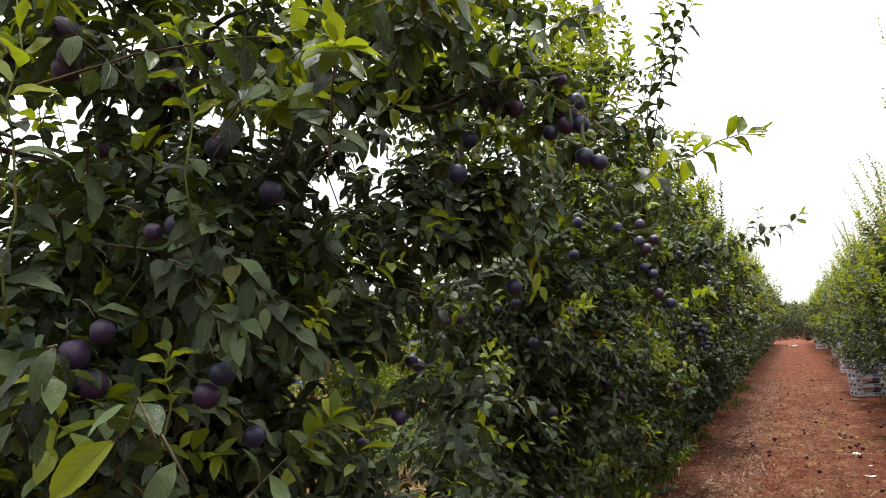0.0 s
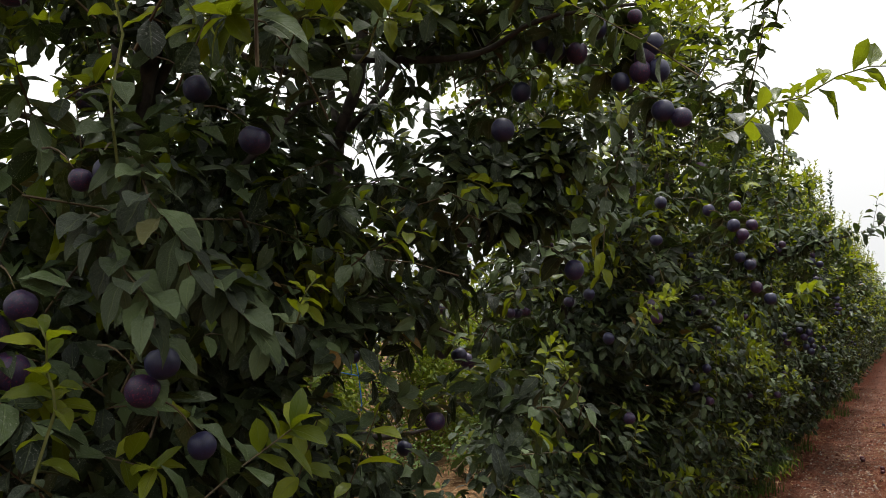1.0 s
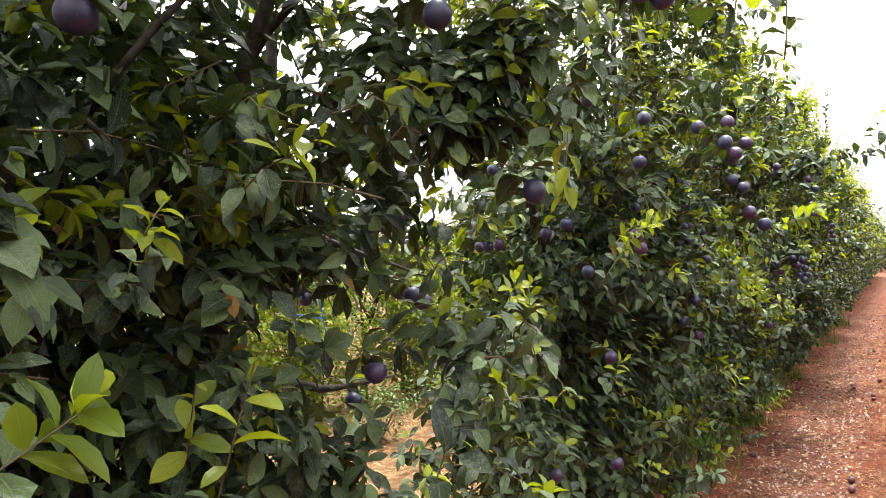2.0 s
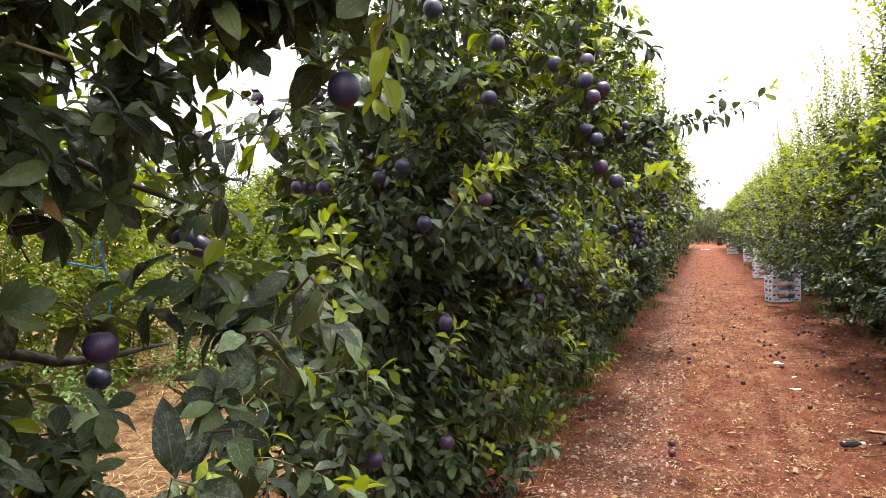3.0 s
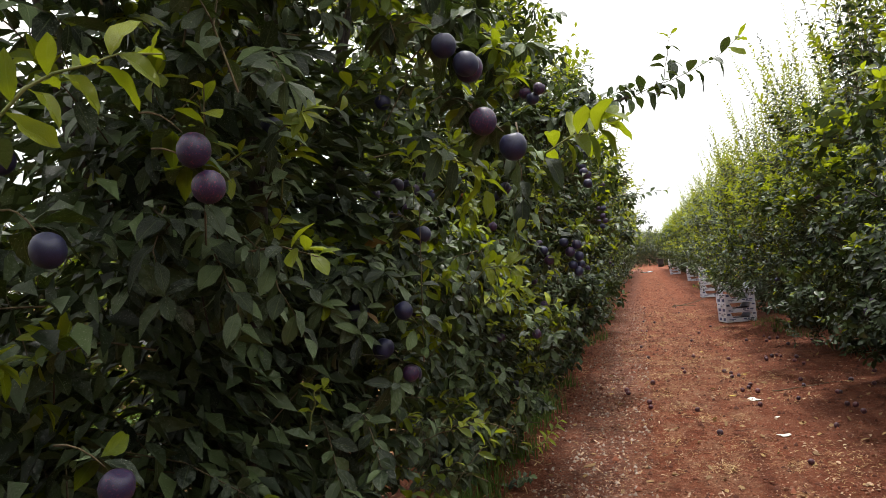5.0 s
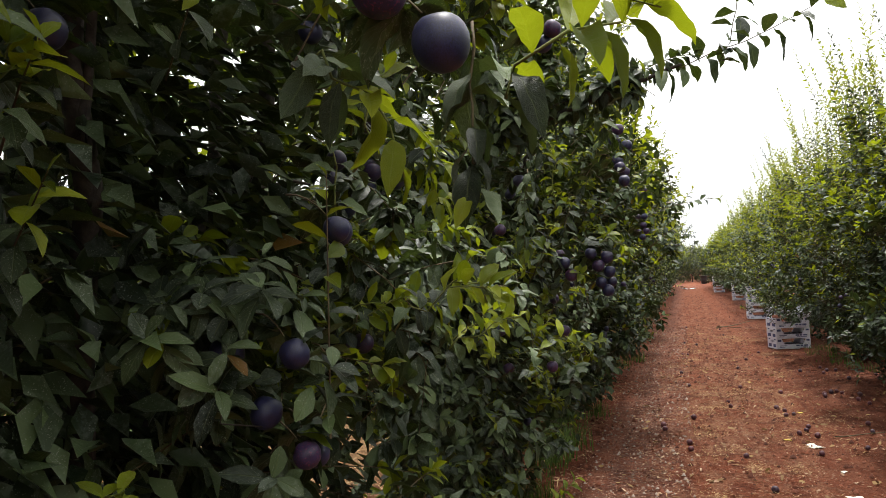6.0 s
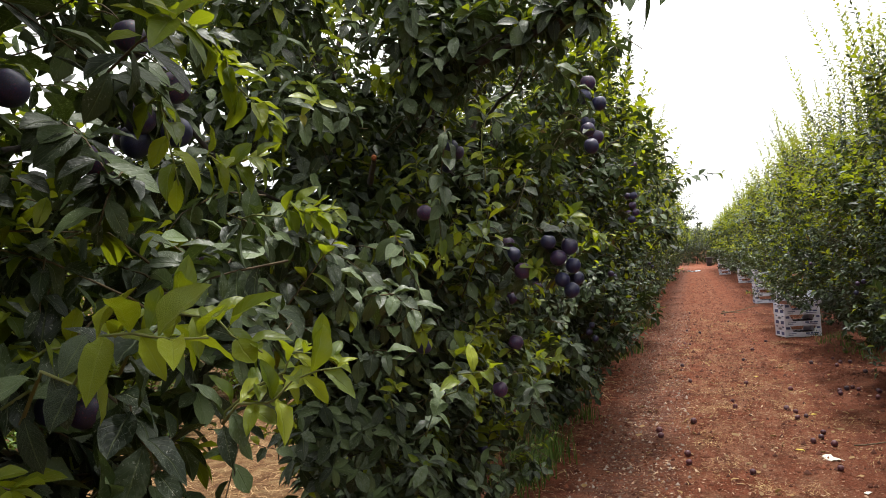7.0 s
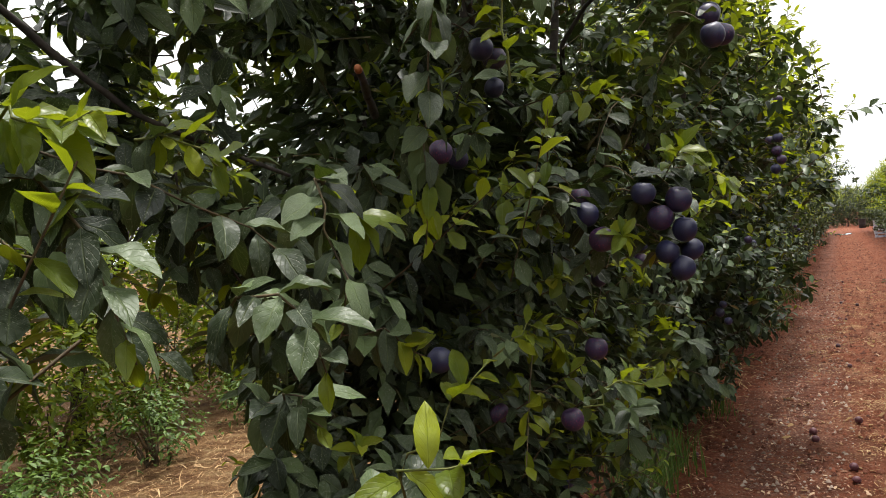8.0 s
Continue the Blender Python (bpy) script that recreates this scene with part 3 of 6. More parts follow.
def plum_tree(at, seed, detail, label, profile=HEDGE, top=3.5, depth=1.0, length=1.0, spurs=1200, longs=450, fill=3500, young=0.22,
              holes=(), sprout=26, sprout_len=0.7, singles=0, fruit=0, face=1, lumpy=1.0, leaf_scale=1.0, upright=0.25, long_len=(0.2, 0.45), cheap=False, rise=0.7, sag=0.75, airy=0.0):
    """One plum tree. detail 0: close by, 1: a few metres off, 2: far off."""
    rng = np.random.default_rng(seed)
    tree = empty("plum_tree", at, label, "tree", "plum trees in rows")
    woody(tree, rng, top, 0.7 * depth, 1.1 * length, 5 if detail < 2 else 3, 0.75)
    sizes = (0.07, 0.08, 0.12)[detail] * leaf_scale
    mats = ([M_LEAF, M_YOUNG], [M_LEAF_FAR, M_YOUNG_FAR], [M_LEAF_FAR, M_YOUNG_FAR])[detail]
    tpls = LEAF_FAR if cheap else (LEAF_NEAR, LEAF_MID, LEAF_FAR)[detail]
    leaves, stems = Batch(), Batch()
    lots = []
    o, d = crown_shoots(rng, spurs, top, profile, depth, length, 0.40, holes, (5, 5, 4)[detail], lumpy, airy=airy)
    lots.append(arching_sprays(rng, o, d, rng.uniform(0.2, 0.48, len(o)), (23, 18, 11)[detail], sizes, young * (0.5 + 0.95 * o[:, 2] / top), rise, sag))
    o, d = crown_shoots(rng, longs, top, profile, depth, length, 0.45, holes, 12 if upright > 1 else 0, lumpy, upright > 1)
    d = unit(d + np.array([0, 0, upright]))
    lots.append(shoot_leaves(rng, o, d, rng.uniform(*long_len, len(o)), (15, 18, 12)[detail] if upright < 1 else (20, 20, 14)[detail], sizes * 0.9, young * 2, 0.25, 0.3 if upright < 1 else 0.6))
    if sprout:
        o, d, sl = sprouts(rng, sprout, top, 0.6 * depth, 0.85 * length, sprout_len, face)
        lots.append(shoot_leaves(rng, o, d, sl, (36, 44, 24)[detail], sizes * 0.85, 0.9, 0.1, 0.7))
    for lot in lots[detail:]:
        put_stems(stems, lot[0], 0.0026 if detail == 0 else 0.004)
    base, way, nrm, size, kind = (np.concatenate([lot[k] for lot in lots]) for k in range(1, 6))
    if detail:
        kind = kind * (rng.random(len(kind)) < np.clip((base[:, 2] / top - 0.2) * 2.0, 0.12, 1.0))
    if singles:
        lead = np.argsort(-base[:, 0] * face)
        lead = lead[np.sort(rng.permutation(min(len(lead), 5 * singles))[:singles])]
        own = np.zeros(len(base), bool)
        own[lead] = True
        for k in lead:
            leaf(tree, base[k], way[k], nrm[k], size[k], kind[k])
        base, way, nrm, size, kind = base[~own], way[~own], nrm[~own], size[~own], kind[~own]
    pick = rng.integers(0, len(tpls), len(base))
    if detail == 0:
        pick[base[:, 0] * face < -0.35] = len(tpls)
        tpls = tpls + LEAF_MID[:1]
    for k, tpl in enumerate(tpls):
        w = pick == k
        put_leaves(leaves, tpl, base[w], way[w], nrm[w], size[w], kind[w])
    if fill:
        o, d = crown_shoots(rng, fill, top * (0.64, 0.97, 0.97)[detail], profile, (0.5, 0.66, 0.74)[detail] * depth, 0.8 * length, 0.9, holes)
        put_leaves(leaves, LEAF_FAR[0], o, d + np.array([0, 0, -0.7]), rng.normal(0, 0.5, o.shape) + np.array([0, 0, 0.8]),
                   rng.uniform(0.07, 0.11, len(o)) if detail == 0 else rng.uniform(0.09, 0.16, len(o)), np.zeros(len(o), int))
    tagged(part("crown", leaves.mesh("crown", mats, uv=detail == 0), tree), kind="stuff")
    tagged(part("twig", stems.mesh("twig", [M_TWIG]), tree), kind="stuff")
    for _ in range(fruit):
        z = rng.uniform(0.5, 0.8 * top)
        dp = np.interp(z, np.array(Z_KEYS) * top / 3.6, profile) * depth
        y = rng.uniform(-1.1, 1.1) * length
        for k in range(rng.integers(1, 4)):
            plum(tree, Vector(at) + Vector((face * (dp * rng.uniform(0.72, 1.02)), y + rng.normal(0, 0.03), z - 0.05 * k)),
                 rng.uniform(0.048, 0.058), rng, PLUM if detail == 0 else PLUM_SMALL)
    return tree


SINGLE = {}
JOINED = {}


def leaf(tree, base, way, nrm, size, kind):
    """One leaf as a part of its own; past three hundred on a tree it goes into the tree's joined leaves."""
    SINGLE[tree] = SINGLE.get(tree, 0) + 1
    if SINGLE[tree] > 300:
        JOINED.setdefault(tree, []).append((base, way, nrm, size, int(bool(kind)), int(size * 1e5) % 4))
        return None
    x = unit(np.cross(way, nrm))
    m = Matrix((Vector(x), Vector(way), Vector(np.cross(x, way)))).transposed().to_4x4()
    ob = part("leaf", (LEAF_Y if kind else LEAF_A)[int(size * 1e5) % 4], tree)
    ob.matrix_local = Matrix.Translation(base) @ m @ Matrix.Scale(size, 4)
    return ob


def spray(tree, start, end, count, leaf_len, young, rng, sag=0.03):
    """One leafy shoot in its own place: a stem and single leaves."""
    count = int(1.5 * count)
    leaf_len = leaf_len * (1 - 0.15 * young)
    p0, p1 = np.array(start) - np.array(tree.location), np.array(end) - np.array(tree.location)
    b = Batch()
    line = bend(p0, p1, sag + rng.normal(0, 0.02), 7, rng, 0.009)
    put_tube(b, line, np.linspace(0.0024, 0.0011, 7), 5)
    part("shoot", b.mesh("shoot", [M_STEM if young > 0.4 else M_TWIG]), tree)
    d = unit(p1 - p0)
    ref = np.array([1.0, 0, 0]) if abs(d[2]) > 0.85 else np.array([0, 0, 1.0])
    a = unit(np.cross(d, ref))
    c = np.cross(d, a)
    phi = rng.uniform(0, 6.28)
    for k in range(count):
        f = (k + 0.4 + rng.uniform(-0.2, 0.2)) / count
        q = f * 6
        i = min(int(q), 5)
        base = line[i] * (1 - (q - i)) + line[i + 1] * (q - i)
        phi += 2.4 + rng.normal(0, 0.25)
        radial = math.cos(phi) * a + math.sin(phi) * c
        drop = rng.uniform(-0.05, 0.65) * (1 - 0.7 * young * f)
        way = unit(radial + (0.3 + 0.9 * f * f) * d + np.array([0, 0, -drop]))
        nrm = unit(np.array([0.45, -0.25, 1.0]) + 0.2 * radial + rng.normal(0, 0.22, 3))
        fresh = f > 1.02 - 0.85 * young
        leaf(tree, base, way, nrm, leaf_len * rng.uniform(0.68, 1.02) * (1 - 0.45 * max(0, (f - 0.8) * 5)), fresh)


def hung_plum(tree, at, size, rng):
    """A plum on its spur, with a few leaves about the stalk."""
    size = min(size, 0.064)
    plum(tree, at, size, rng)
    root = np.array(at) - np.array(tree.location) + np.array([-0.02, 0.0, 0.55 * size])
    b = Batch()
    put_tube(b, bend(root, root + np.array([-0.07, rng.normal(0, 0.03), 0.04]), 0.012, 5), np.linspace(0.0011, 0.0021, 5), 5)
    part("stalk", b.mesh("stalk", [M_TWIG]), tree)
    for k in range(rng.integers(6, 10)):
        a = rng.uniform(0, 6.28)
        way = unit(np.array([0.8 * math.cos(a) - 0.3, 0.2 + 0.8 * abs(math.sin(a)), rng.uniform(-0.6, 0.45)]))
        nrm = unit(np.array([0.2, -0.15, 1.0]) + rng.normal(0, 0.3, 3))
        leaf(tree, root + way * 0.012 + np.array([-0.015, 0, 0.012]), way, nrm, rng.uniform(0.055, 0.085), rng.random() < 0.12)


def branch(tree, points, r0, r1, rng, name="limb"):
    b = Batch()
    pts = np.array(points) - np.array(tree.location)
    s = np.linspace(0, len(pts) - 1, 4 * len(pts))
    line = np.stack([np.interp(s, np.arange(len(pts)), pts[:, k]) for k in range(3)], -1)
    line = np.concatenate([line[:1], (line[:-2] + line[1:-1] + line[2:]) / 3, line[-1:]])
    line[1:-1] += rng.normal(0, r0 * 0.08, (len(line) - 2, 3))
    put_tube(b, line, np.linspace(r0, r1, len(line)) * (1 + 0.1 * np.sin(np.arange(len(line)) * 1.9)), 9)
    return part(name, b.mesh(name, [M_BARK]), tree)


def bough(tree, start, end, width, n, young, seed, leaf_len=0.074):
    """A leafy side branch: a bent limb with spurs and whorls along it."""
    r = np.random.default_rng(seed)
    p0, p1 = np.array(start) - np.array(tree.location), np.array(end) - np.array(tree.location)
    line = bend(p0, p1, r.uniform(-0.04, 0.08), 8, r, 0.03)
    b = Batch()
    put_tube(b, line, np.linspace(0.003, 0.0015, 8), 6)
    limb = part("bough", b.mesh("bough", [M_BARK]), tree)
    f = r.random(n) * 7
    i = np.minimum(f.astype(int), 6)
    off = unit(r.normal(0, 1, (n, 3)))
    o = line[i] * (1 - (f - i))[:, None] + line[i + 1] * (f - i)[:, None] + off * width * r.random((n, 1)) ** 0.6
    pts, base, way, nrm, size, kind = rosettes(r, o, unit(off + np.array([0.5, -0.3, 0.2])), 8, leaf_len, young)
    leaves = Batch()
    pick = r.integers(0, 4, len(base))
    for k in range(4):
        w = pick == k
        put_leaves(leaves, LEAF_NEAR[k], base[w], way[w], nrm[w], size[w], kind[w])
    tagged(part("foliage", leaves.mesh("foliage", [M_LEAF, M_YOUNG], uv=True), limb), kind="stuff")


def single_leaf(tpl, mat, name="leaf"):
    co, uv, loops, starts = tpl
    return mesh_from(name, co, loops, starts, [mat], None, uv)


def fine_leaf(width, fold, droop, twist, seed):
    """A leaf seen close: nine stations, wavy and finely toothed edges, a pointed tip."""
    r = random.Random(seed)
    st = [k / 10 for k in range(11)]
    wd = [0.0] + [width * math.sin(math.pi * f**1.15) ** 0.8 * r.uniform(0.94, 1.06) for f in st[1:-1]] + [0.0]
    co, uv, loops, starts = leaf_template(st, wd, fold, droop, 0.030 * r.choice((-1, 1)))
    co = co.copy()
    co[:, 0] += 0.10 * twist * co[:, 1] ** 2
    co[:, 2] += twist * 0.6 * co[:, 0] * co[:, 1] + 0.020 * np.sin(co[:, 1] * 17 + co[:, 0] * 11 + seed) - 0.12 * np.clip(co[:, 1] - 0.55, 0, 1) ** 2
    return co, uv, loops, starts


FINE_A = [fine_leaf(w, f, d, t, k) for k, (w, f, d, t) in enumerate(((0.26, 0.45, 0.35, 0.6), (0.235, 0.3, 0.55, -0.7), (0.275, 0.6, 0.2, 0.2), (0.215, 0.4, 0.6, -0.3)))]
LEAF_A = [single_leaf(t, M_LEAF) for t in FINE_A]
FINE_Y = [fine_leaf(w, f, d, t, k + 9) for k, (w, f, d, t) in enumerate(((0.2, 0.8, 0.35, 0.6), (0.21, 0.5, -0.15, -0.7), (0.23, 0.9, 0.2, 0.2), (0.22, 0.6, 0.5, -0.3)))]
LEAF_Y = [single_leaf(t, M_YOUNG) for t in FINE_Y]

ROW_L, ROW_R, PITCH, FIRST = -1.72, 2.55, 3.1, 1.8
LABEL_L = "plum tree with dark glossy leaves and ripe purple plums"
LABEL_R = "tall leafy plum tree with yellow-green shoots along the path"
near_trees = {}
# openings in the first three crowns: centre, radii, turn
GAPS_FIRST = (((0.07, 1.45, 2.1), (0.36, 1.2, 0.7), 34), ((0.02, -0.5, 2.2), (0.10, 1.3, 0.15), 57), ((0.0, 0.6, 0.3), (1.1, 1.1, 0.55), 0), ((0.2, 0.65, 1.32), (0.45, 1.1, 0.46), 40), ((0.67, 0.95, 1.6), (0.42, 0.5, 0.42), 0), ((0.85, -0.85, 2.45), (0.35, 0.4, 0.35), 0),
         ((0.25, 0.36, 2.17), (0.8, 0.13, 0.24), -43), ((0.45, 0.35, 1.93), (0.6, 0.1, 0.16), -48))
GAPS_SECOND = (((0.07, -1.65, 2.1), (0.36, 1.2, 0.7), 34), ((-0.3, -1.35, 2.25), (0.5, 0.42, 0.55), 0), ((-0.75, -0.7, 2.5), (0.4, 0.65, 0.75), 0), ((0.0, 1.5, 2.15), (0.4, 0.15, 0.25), 0), ((0.0, 1.5, 0.75), (1.4, 0.42, 0.72), 0), ((0.65, 1.15, 0.75), (0.45, 0.45, 0.55), 0), ((0.47, -0.8, 1.15), (0.42, 0.45, 0.4), 0), ((0.19, 0.77, 1.98), (0.9, 0.14, 0.25), -43))
GAPS_THIRD = (((0.0, -1.38, 0.72), (1.5, 0.66, 0.75), 0), ((-0.5, -1.0, 2.2), (0.35, 0.3, 0.4), 0), ((0.4, 1.45, 2.9), (0.9, 0.4, 0.75), 0))
GAPS = (GAPS_FIRST, GAPS_SECOND, GAPS_THIRD)
for k in range(0, 3):
    y = FIRST + PITCH * k
    near_trees[k] = plum_tree((ROW_L, y, 0), 10 + k, 0, LABEL_L, profile=CLOSE if k < 2 else HEDGE, depth=(0.95, 0.95, 0.86)[k], length=(0.95, 0.9, 0.95)[k], top=(3.7, 3.95, 3.8)[k], singles=(60, 60, 110)[k], fruit=(0, 0, 3)[k],
                              airy=(0.4, 0.5, 0.3)[k], spurs=(700, 850, 960)[k], longs=(140, 160, 170)[k], fill=(7400, 10000, 16000)[k], holes=GAPS[k], young=(0.62, 0.62, 0.66)[k], sprout=64, sprout_len=0.95, lumpy=1.5, upright=0.5, long_len=(0.2, 0.5))
for k in range(3, 8):
    tree = plum_tree((ROW_L + 0.05 * (k % 2), FIRST + PITCH * k, 0), 30 + k, 1, LABEL_L, top=3.75, airy=0.3, spurs=800 if k < 5 else 620, longs=240, fill=4500, length=1.06, young=0.62, fruit=8, sprout=90, sprout_len=0.95, lumpy=2.0, upright=0.7, long_len=(0.25, 0.6), cheap=k > 4)
    near_trees[k] = tree
far_l = [plum_tree((ROW_L, FIRST + PITCH * k, 0), 50 + k, 2, LABEL_L, top=3.75, spurs=460, longs=160, fill=2200, length=1.12, young=0.4, sprout=50, sprout_len=1.0, lumpy=1.8, upright=0.6) for k in (8, 9)]
end_l = plum_tree((ROW_L, FIRST + PITCH * 14, 0), 71, 2, LABEL_L, top=3.75, spurs=300, longs=120, fill=1200, length=1.12, young=0.4, sprout=30, sprout_len=1.0, lumpy=1.8, upright=0.6, leaf_scale=1.5)
# k below 0: unseen trees behind the start, added to close off sky light
for k in [-2, -1] + [k for k in range(10, 21) if k != 14]:
    copy_thing(far_l[k % 2] if k < 14 else end_l, pose(ROW_L + 0.06 * math.sin(k * 2.1), FIRST + PITCH * k - 0.9 * (k < 0), 0, 0, 0, 180 * (k % 3 == 0)))
right_trees = {}
for k in range(2, 7):
    right_trees[k] = plum_tree((ROW_R, 1.2 + PITCH * k, 0), 80 + k, 1, LABEL_R, profile=BUSHY, top=(3.6, 3.75, 3.5, 3.4, 3.2)[k - 2], airy=0.3, spurs=900 if k < 5 else 700, longs=330, fill=4000, upright=1.7, long_len=(0.25, 0.6), rise=1.5, sag=0.45, depth=1.1 if k < 5 else 1.26 if k == 5 else 1.2, length=1.06,
              young=0.92, sprout=110, sprout_len=(1.6, 2.1, 1.7, 1.6, 1.6)[k - 2], fruit=4, face=-1, lumpy=2.4, leaf_scale=1.1, cheap=k > 3)
far_r = [plum_tree((ROW_R, 1.2 + PITCH * k, 0), 100 + k, 2, LABEL_R, profile=BUSHY, top=3.25 + 0.25 * (k % 2), spurs=330, longs=180, fill=700, rise=1.5, sag=0.4, upright=1.7, long_len=(0.35, 0.9), depth=1.08, length=1.06, young=0.6,
                    sprout=80, sprout_len=1.35, lumpy=2.4, face=-1) for k in (7, 8)]
end_r = plum_tree((ROW_R, 1.2 + PITCH * 14, 0), 121, 2, LABEL_R, profile=BUSHY, top=3.35, spurs=240, longs=160, fill=900, upright=1.7, long_len=(0.35, 0.9), depth=1.08, length=1.06, young=0.6,
                  sprout=45, sprout_len=1.35, lumpy=2.4, face=-1, leaf_scale=1.5)
# tree added just outside the view to block sky light
copy_thing(right_trees[6], pose(ROW_R + 0.6, 0.7 + PITCH, 0, 0, 0, 180))
# k up to 0: more trees added out of view against the sky light
for k in [-1, 0] + [k for k in range(9, 21) if k != 14]:
    copy_thing(far_r[k % 2] if k < 14 else end_r, pose(ROW_R + 0.08 * math.sin(k * 1.7), 1.2 + PITCH * k, 0, 0, 0, 180 * (k % 3 == 0)))
# unseen second row behind the right one, added to block light from the horizon
for k in range(2, 5):
    copy_thing(far_r[k % 2], pose(ROW_R + 4.3, 0.4 + PITCH * k, 0, 0, 0, 180 * (k % 2)))

for x, y in ((-0.5, 88.0), (1.3, 90.0), (0.4, 84.0), (-1.2, 80.0), (2.3, 80.0), (3.2, 86.0), (-2.4, 86.0)):
    copy_thing(far_l[0], pose(x, y, 0, 0, 0, 90))

# shoots, limbs and plums that stand out, tree by tree
rng = np.random.default_rng(5)
for p0, p1, count, size, fresh in (
    ((-0.98, 0.65, 1.69), (-0.92, 0.61, 2.16), 16, 0.085, 0.5), ((-0.95, 0.97, 1.86), (-0.94, 0.92, 2.25), 16, 0.075, 0.8),
    ((-0.92, 0.88, 1.46), (-0.86, 0.82, 1.66), 11, 0.06, 1), ((-1, 1, 1.9), (-0.78, 0.96, 1.71), 22, 0.075, 0), ((-1, 0.96, 1.82), (-0.8, 0.91, 1.64), 22, 0.078, 0),
    ((-0.92, 1.05, 1.77), (-0.78, 1.09, 1.62), 20, 0.075, 0), ((-1, 1.32, 1.63), (-0.92, 1.34, 1.75), 10, 0.06, 0.7), ((-0.38, 2.52, 2.28), (-0.25, 2.6, 2.91), 22, 0.07, 0.3),
    ((-0.29, 2.53, 2.49), (-0.18, 2.54, 2.8), 12, 0.07, 0.3), ((-0.52, 2.6, 2.32), (-0.45, 2.65, 2.69), 22, 0.078, 0.8),
):
    spray(near_trees[0], p0, p1, count, size, fresh, rng)
for p0, p1, count, size, fresh in (
    ((-0.61, 2.6, 2.4), (-0.54, 2.65, 2.89), 24, 0.078, 0.8), ((-0.83, 2.6, 2.5), (-0.79, 2.65, 2.94), 20, 0.078, 0.8),
    ((-0.72, 2.6, 2.42), (-0.67, 2.65, 2.9), 24, 0.078, 0.8), ((-0.42, 2.6, 2.2), (-0.3, 2.65, 2.84), 24, 0.075, 0.5),
    ((-0.97, 2.6, 2.6), (-0.92, 2.65, 2.99), 20, 0.078, 0.8), ((-0.31, 2.6, 2.1), (-0.25, 2.65, 2.3), 14, 0.07, 0.5), ((-0.66, 2.55, 2.2), (-0.55, 2.5, 2.5), 20, 0.075, 0.7),
    ((-0.85, 2.5, 2.3), (-0.7, 2.45, 2.62), 20, 0.075, 0.8),
):
    spray(near_trees[0], p0, p1, count, size, fresh, rng)
for p0, p1, count, size, fresh in (
    ((-0.63, 2.28, 2.39), (-0.55, 2.36, 2.82), 13, 0.075, 0.9),
    ((-0.68, 2.13, 2.49), (-0.53, 2.18, 2.6), 10, 0.075, 0.9),
    ((-0.76, 1.25, 2.07), (-0.63, 1.2, 2.1), 9, 0.08, 0.5),
    ((-1.0, 1.94, 1.91), (-0.88, 2.11, 1.96), 10, 0.08, 0.2),
    ((-0.92, 0.68, 1.67), (-0.98, 0.67, 1.54), 9, 0.085, 0),
    ((-0.7, 0.7, 1.49), (-0.81, 0.65, 1.49), 5, 0.1, 0.4),
    ((-1.08, 1.84, 2.01), (-1.25, 1.7, 1.92), 10, 0.085, 0),
):
    spray(near_trees[0], p0, p1, count, size, fresh, rng)
for p0, p1, count, size, fresh in (
    ((-1.07, 1.9, 2), (-0.86, 1.89, 1.97), 9, 0.085, 0.5),
    ((-0.63, 2.18, 2.1), (-0.68, 2.09, 1.77), 14, 0.085, 0.4),
    ((-0.7, 2.76, 2.17), (-0.68, 2.77, 2.3), 9, 0.07, 1),
    ((-0.99, 2.5, 1.45), (-0.95, 2.52, 1.61), 10, 0.07, 0.9),
    ((-0.95, 2.41, 1.81), (-1.08, 2.34, 1.72), 6, 0.07, 0.5),
    ((-1.09, 2.28, 1.31), (-0.93, 2.33, 1.43), 9, 0.095, 0.1),
    ((-1.24, 2.36, 1.69), (-0.95, 2.44, 1.78), 9, 0.09, 0.35),
):
    spray(near_trees[0], p0, p1, count, size, fresh, rng)
for p0, p1, count, size, fresh in (
    ((-1.09, 2.6, 1.38), (-1.03, 2.57, 1.63), 12, 0.08, 0.8),
):
    spray(near_trees[0], p0, p1, count, size, fresh, rng)
for p0, p1, count, size, fresh in (
    ((-1.03, 3.37, 1.71), (-0.85, 3.47, 1.8), 11, 0.075, 1),
    ((-0.99, 3.15, 1.57), (-0.76, 3.16, 1.78), 14, 0.07, 0.9),
    ((-1.07, 3.37, 1.13), (-0.97, 3.3, 1.29), 9, 0.07, 0.7),
    ((-1.02, 3.57, 0.76), (-0.95, 3.59, 0.83), 7, 0.07, 1),
    ((-1.24, 4.13, 1.68), (-1.12, 4.02, 1.47), 12, 0.09, 0),
    ((-1.18, 4.15, 1.64), (-1.02, 4.11, 1.41), 12, 0.085, 0),
    ((-1.26, 4.02, 1.71), (-1.25, 3.97, 1.59), 7, 0.09, 0),
    ((-0.57, 4.45, 1.75), (-0.4, 4.46, 1.83), 13, 0.12, 1),
    ((-0.64, 4.58, 1.89), (-0.63, 4.49, 1.64), 11, 0.08, 0.1),
    ((-1.05, 4.98, 1.66), (-1.04, 4.98, 1.93), 14, 0.075, 0.5),
):
    spray(near_trees[1], p0, p1, count, size, fresh, rng)
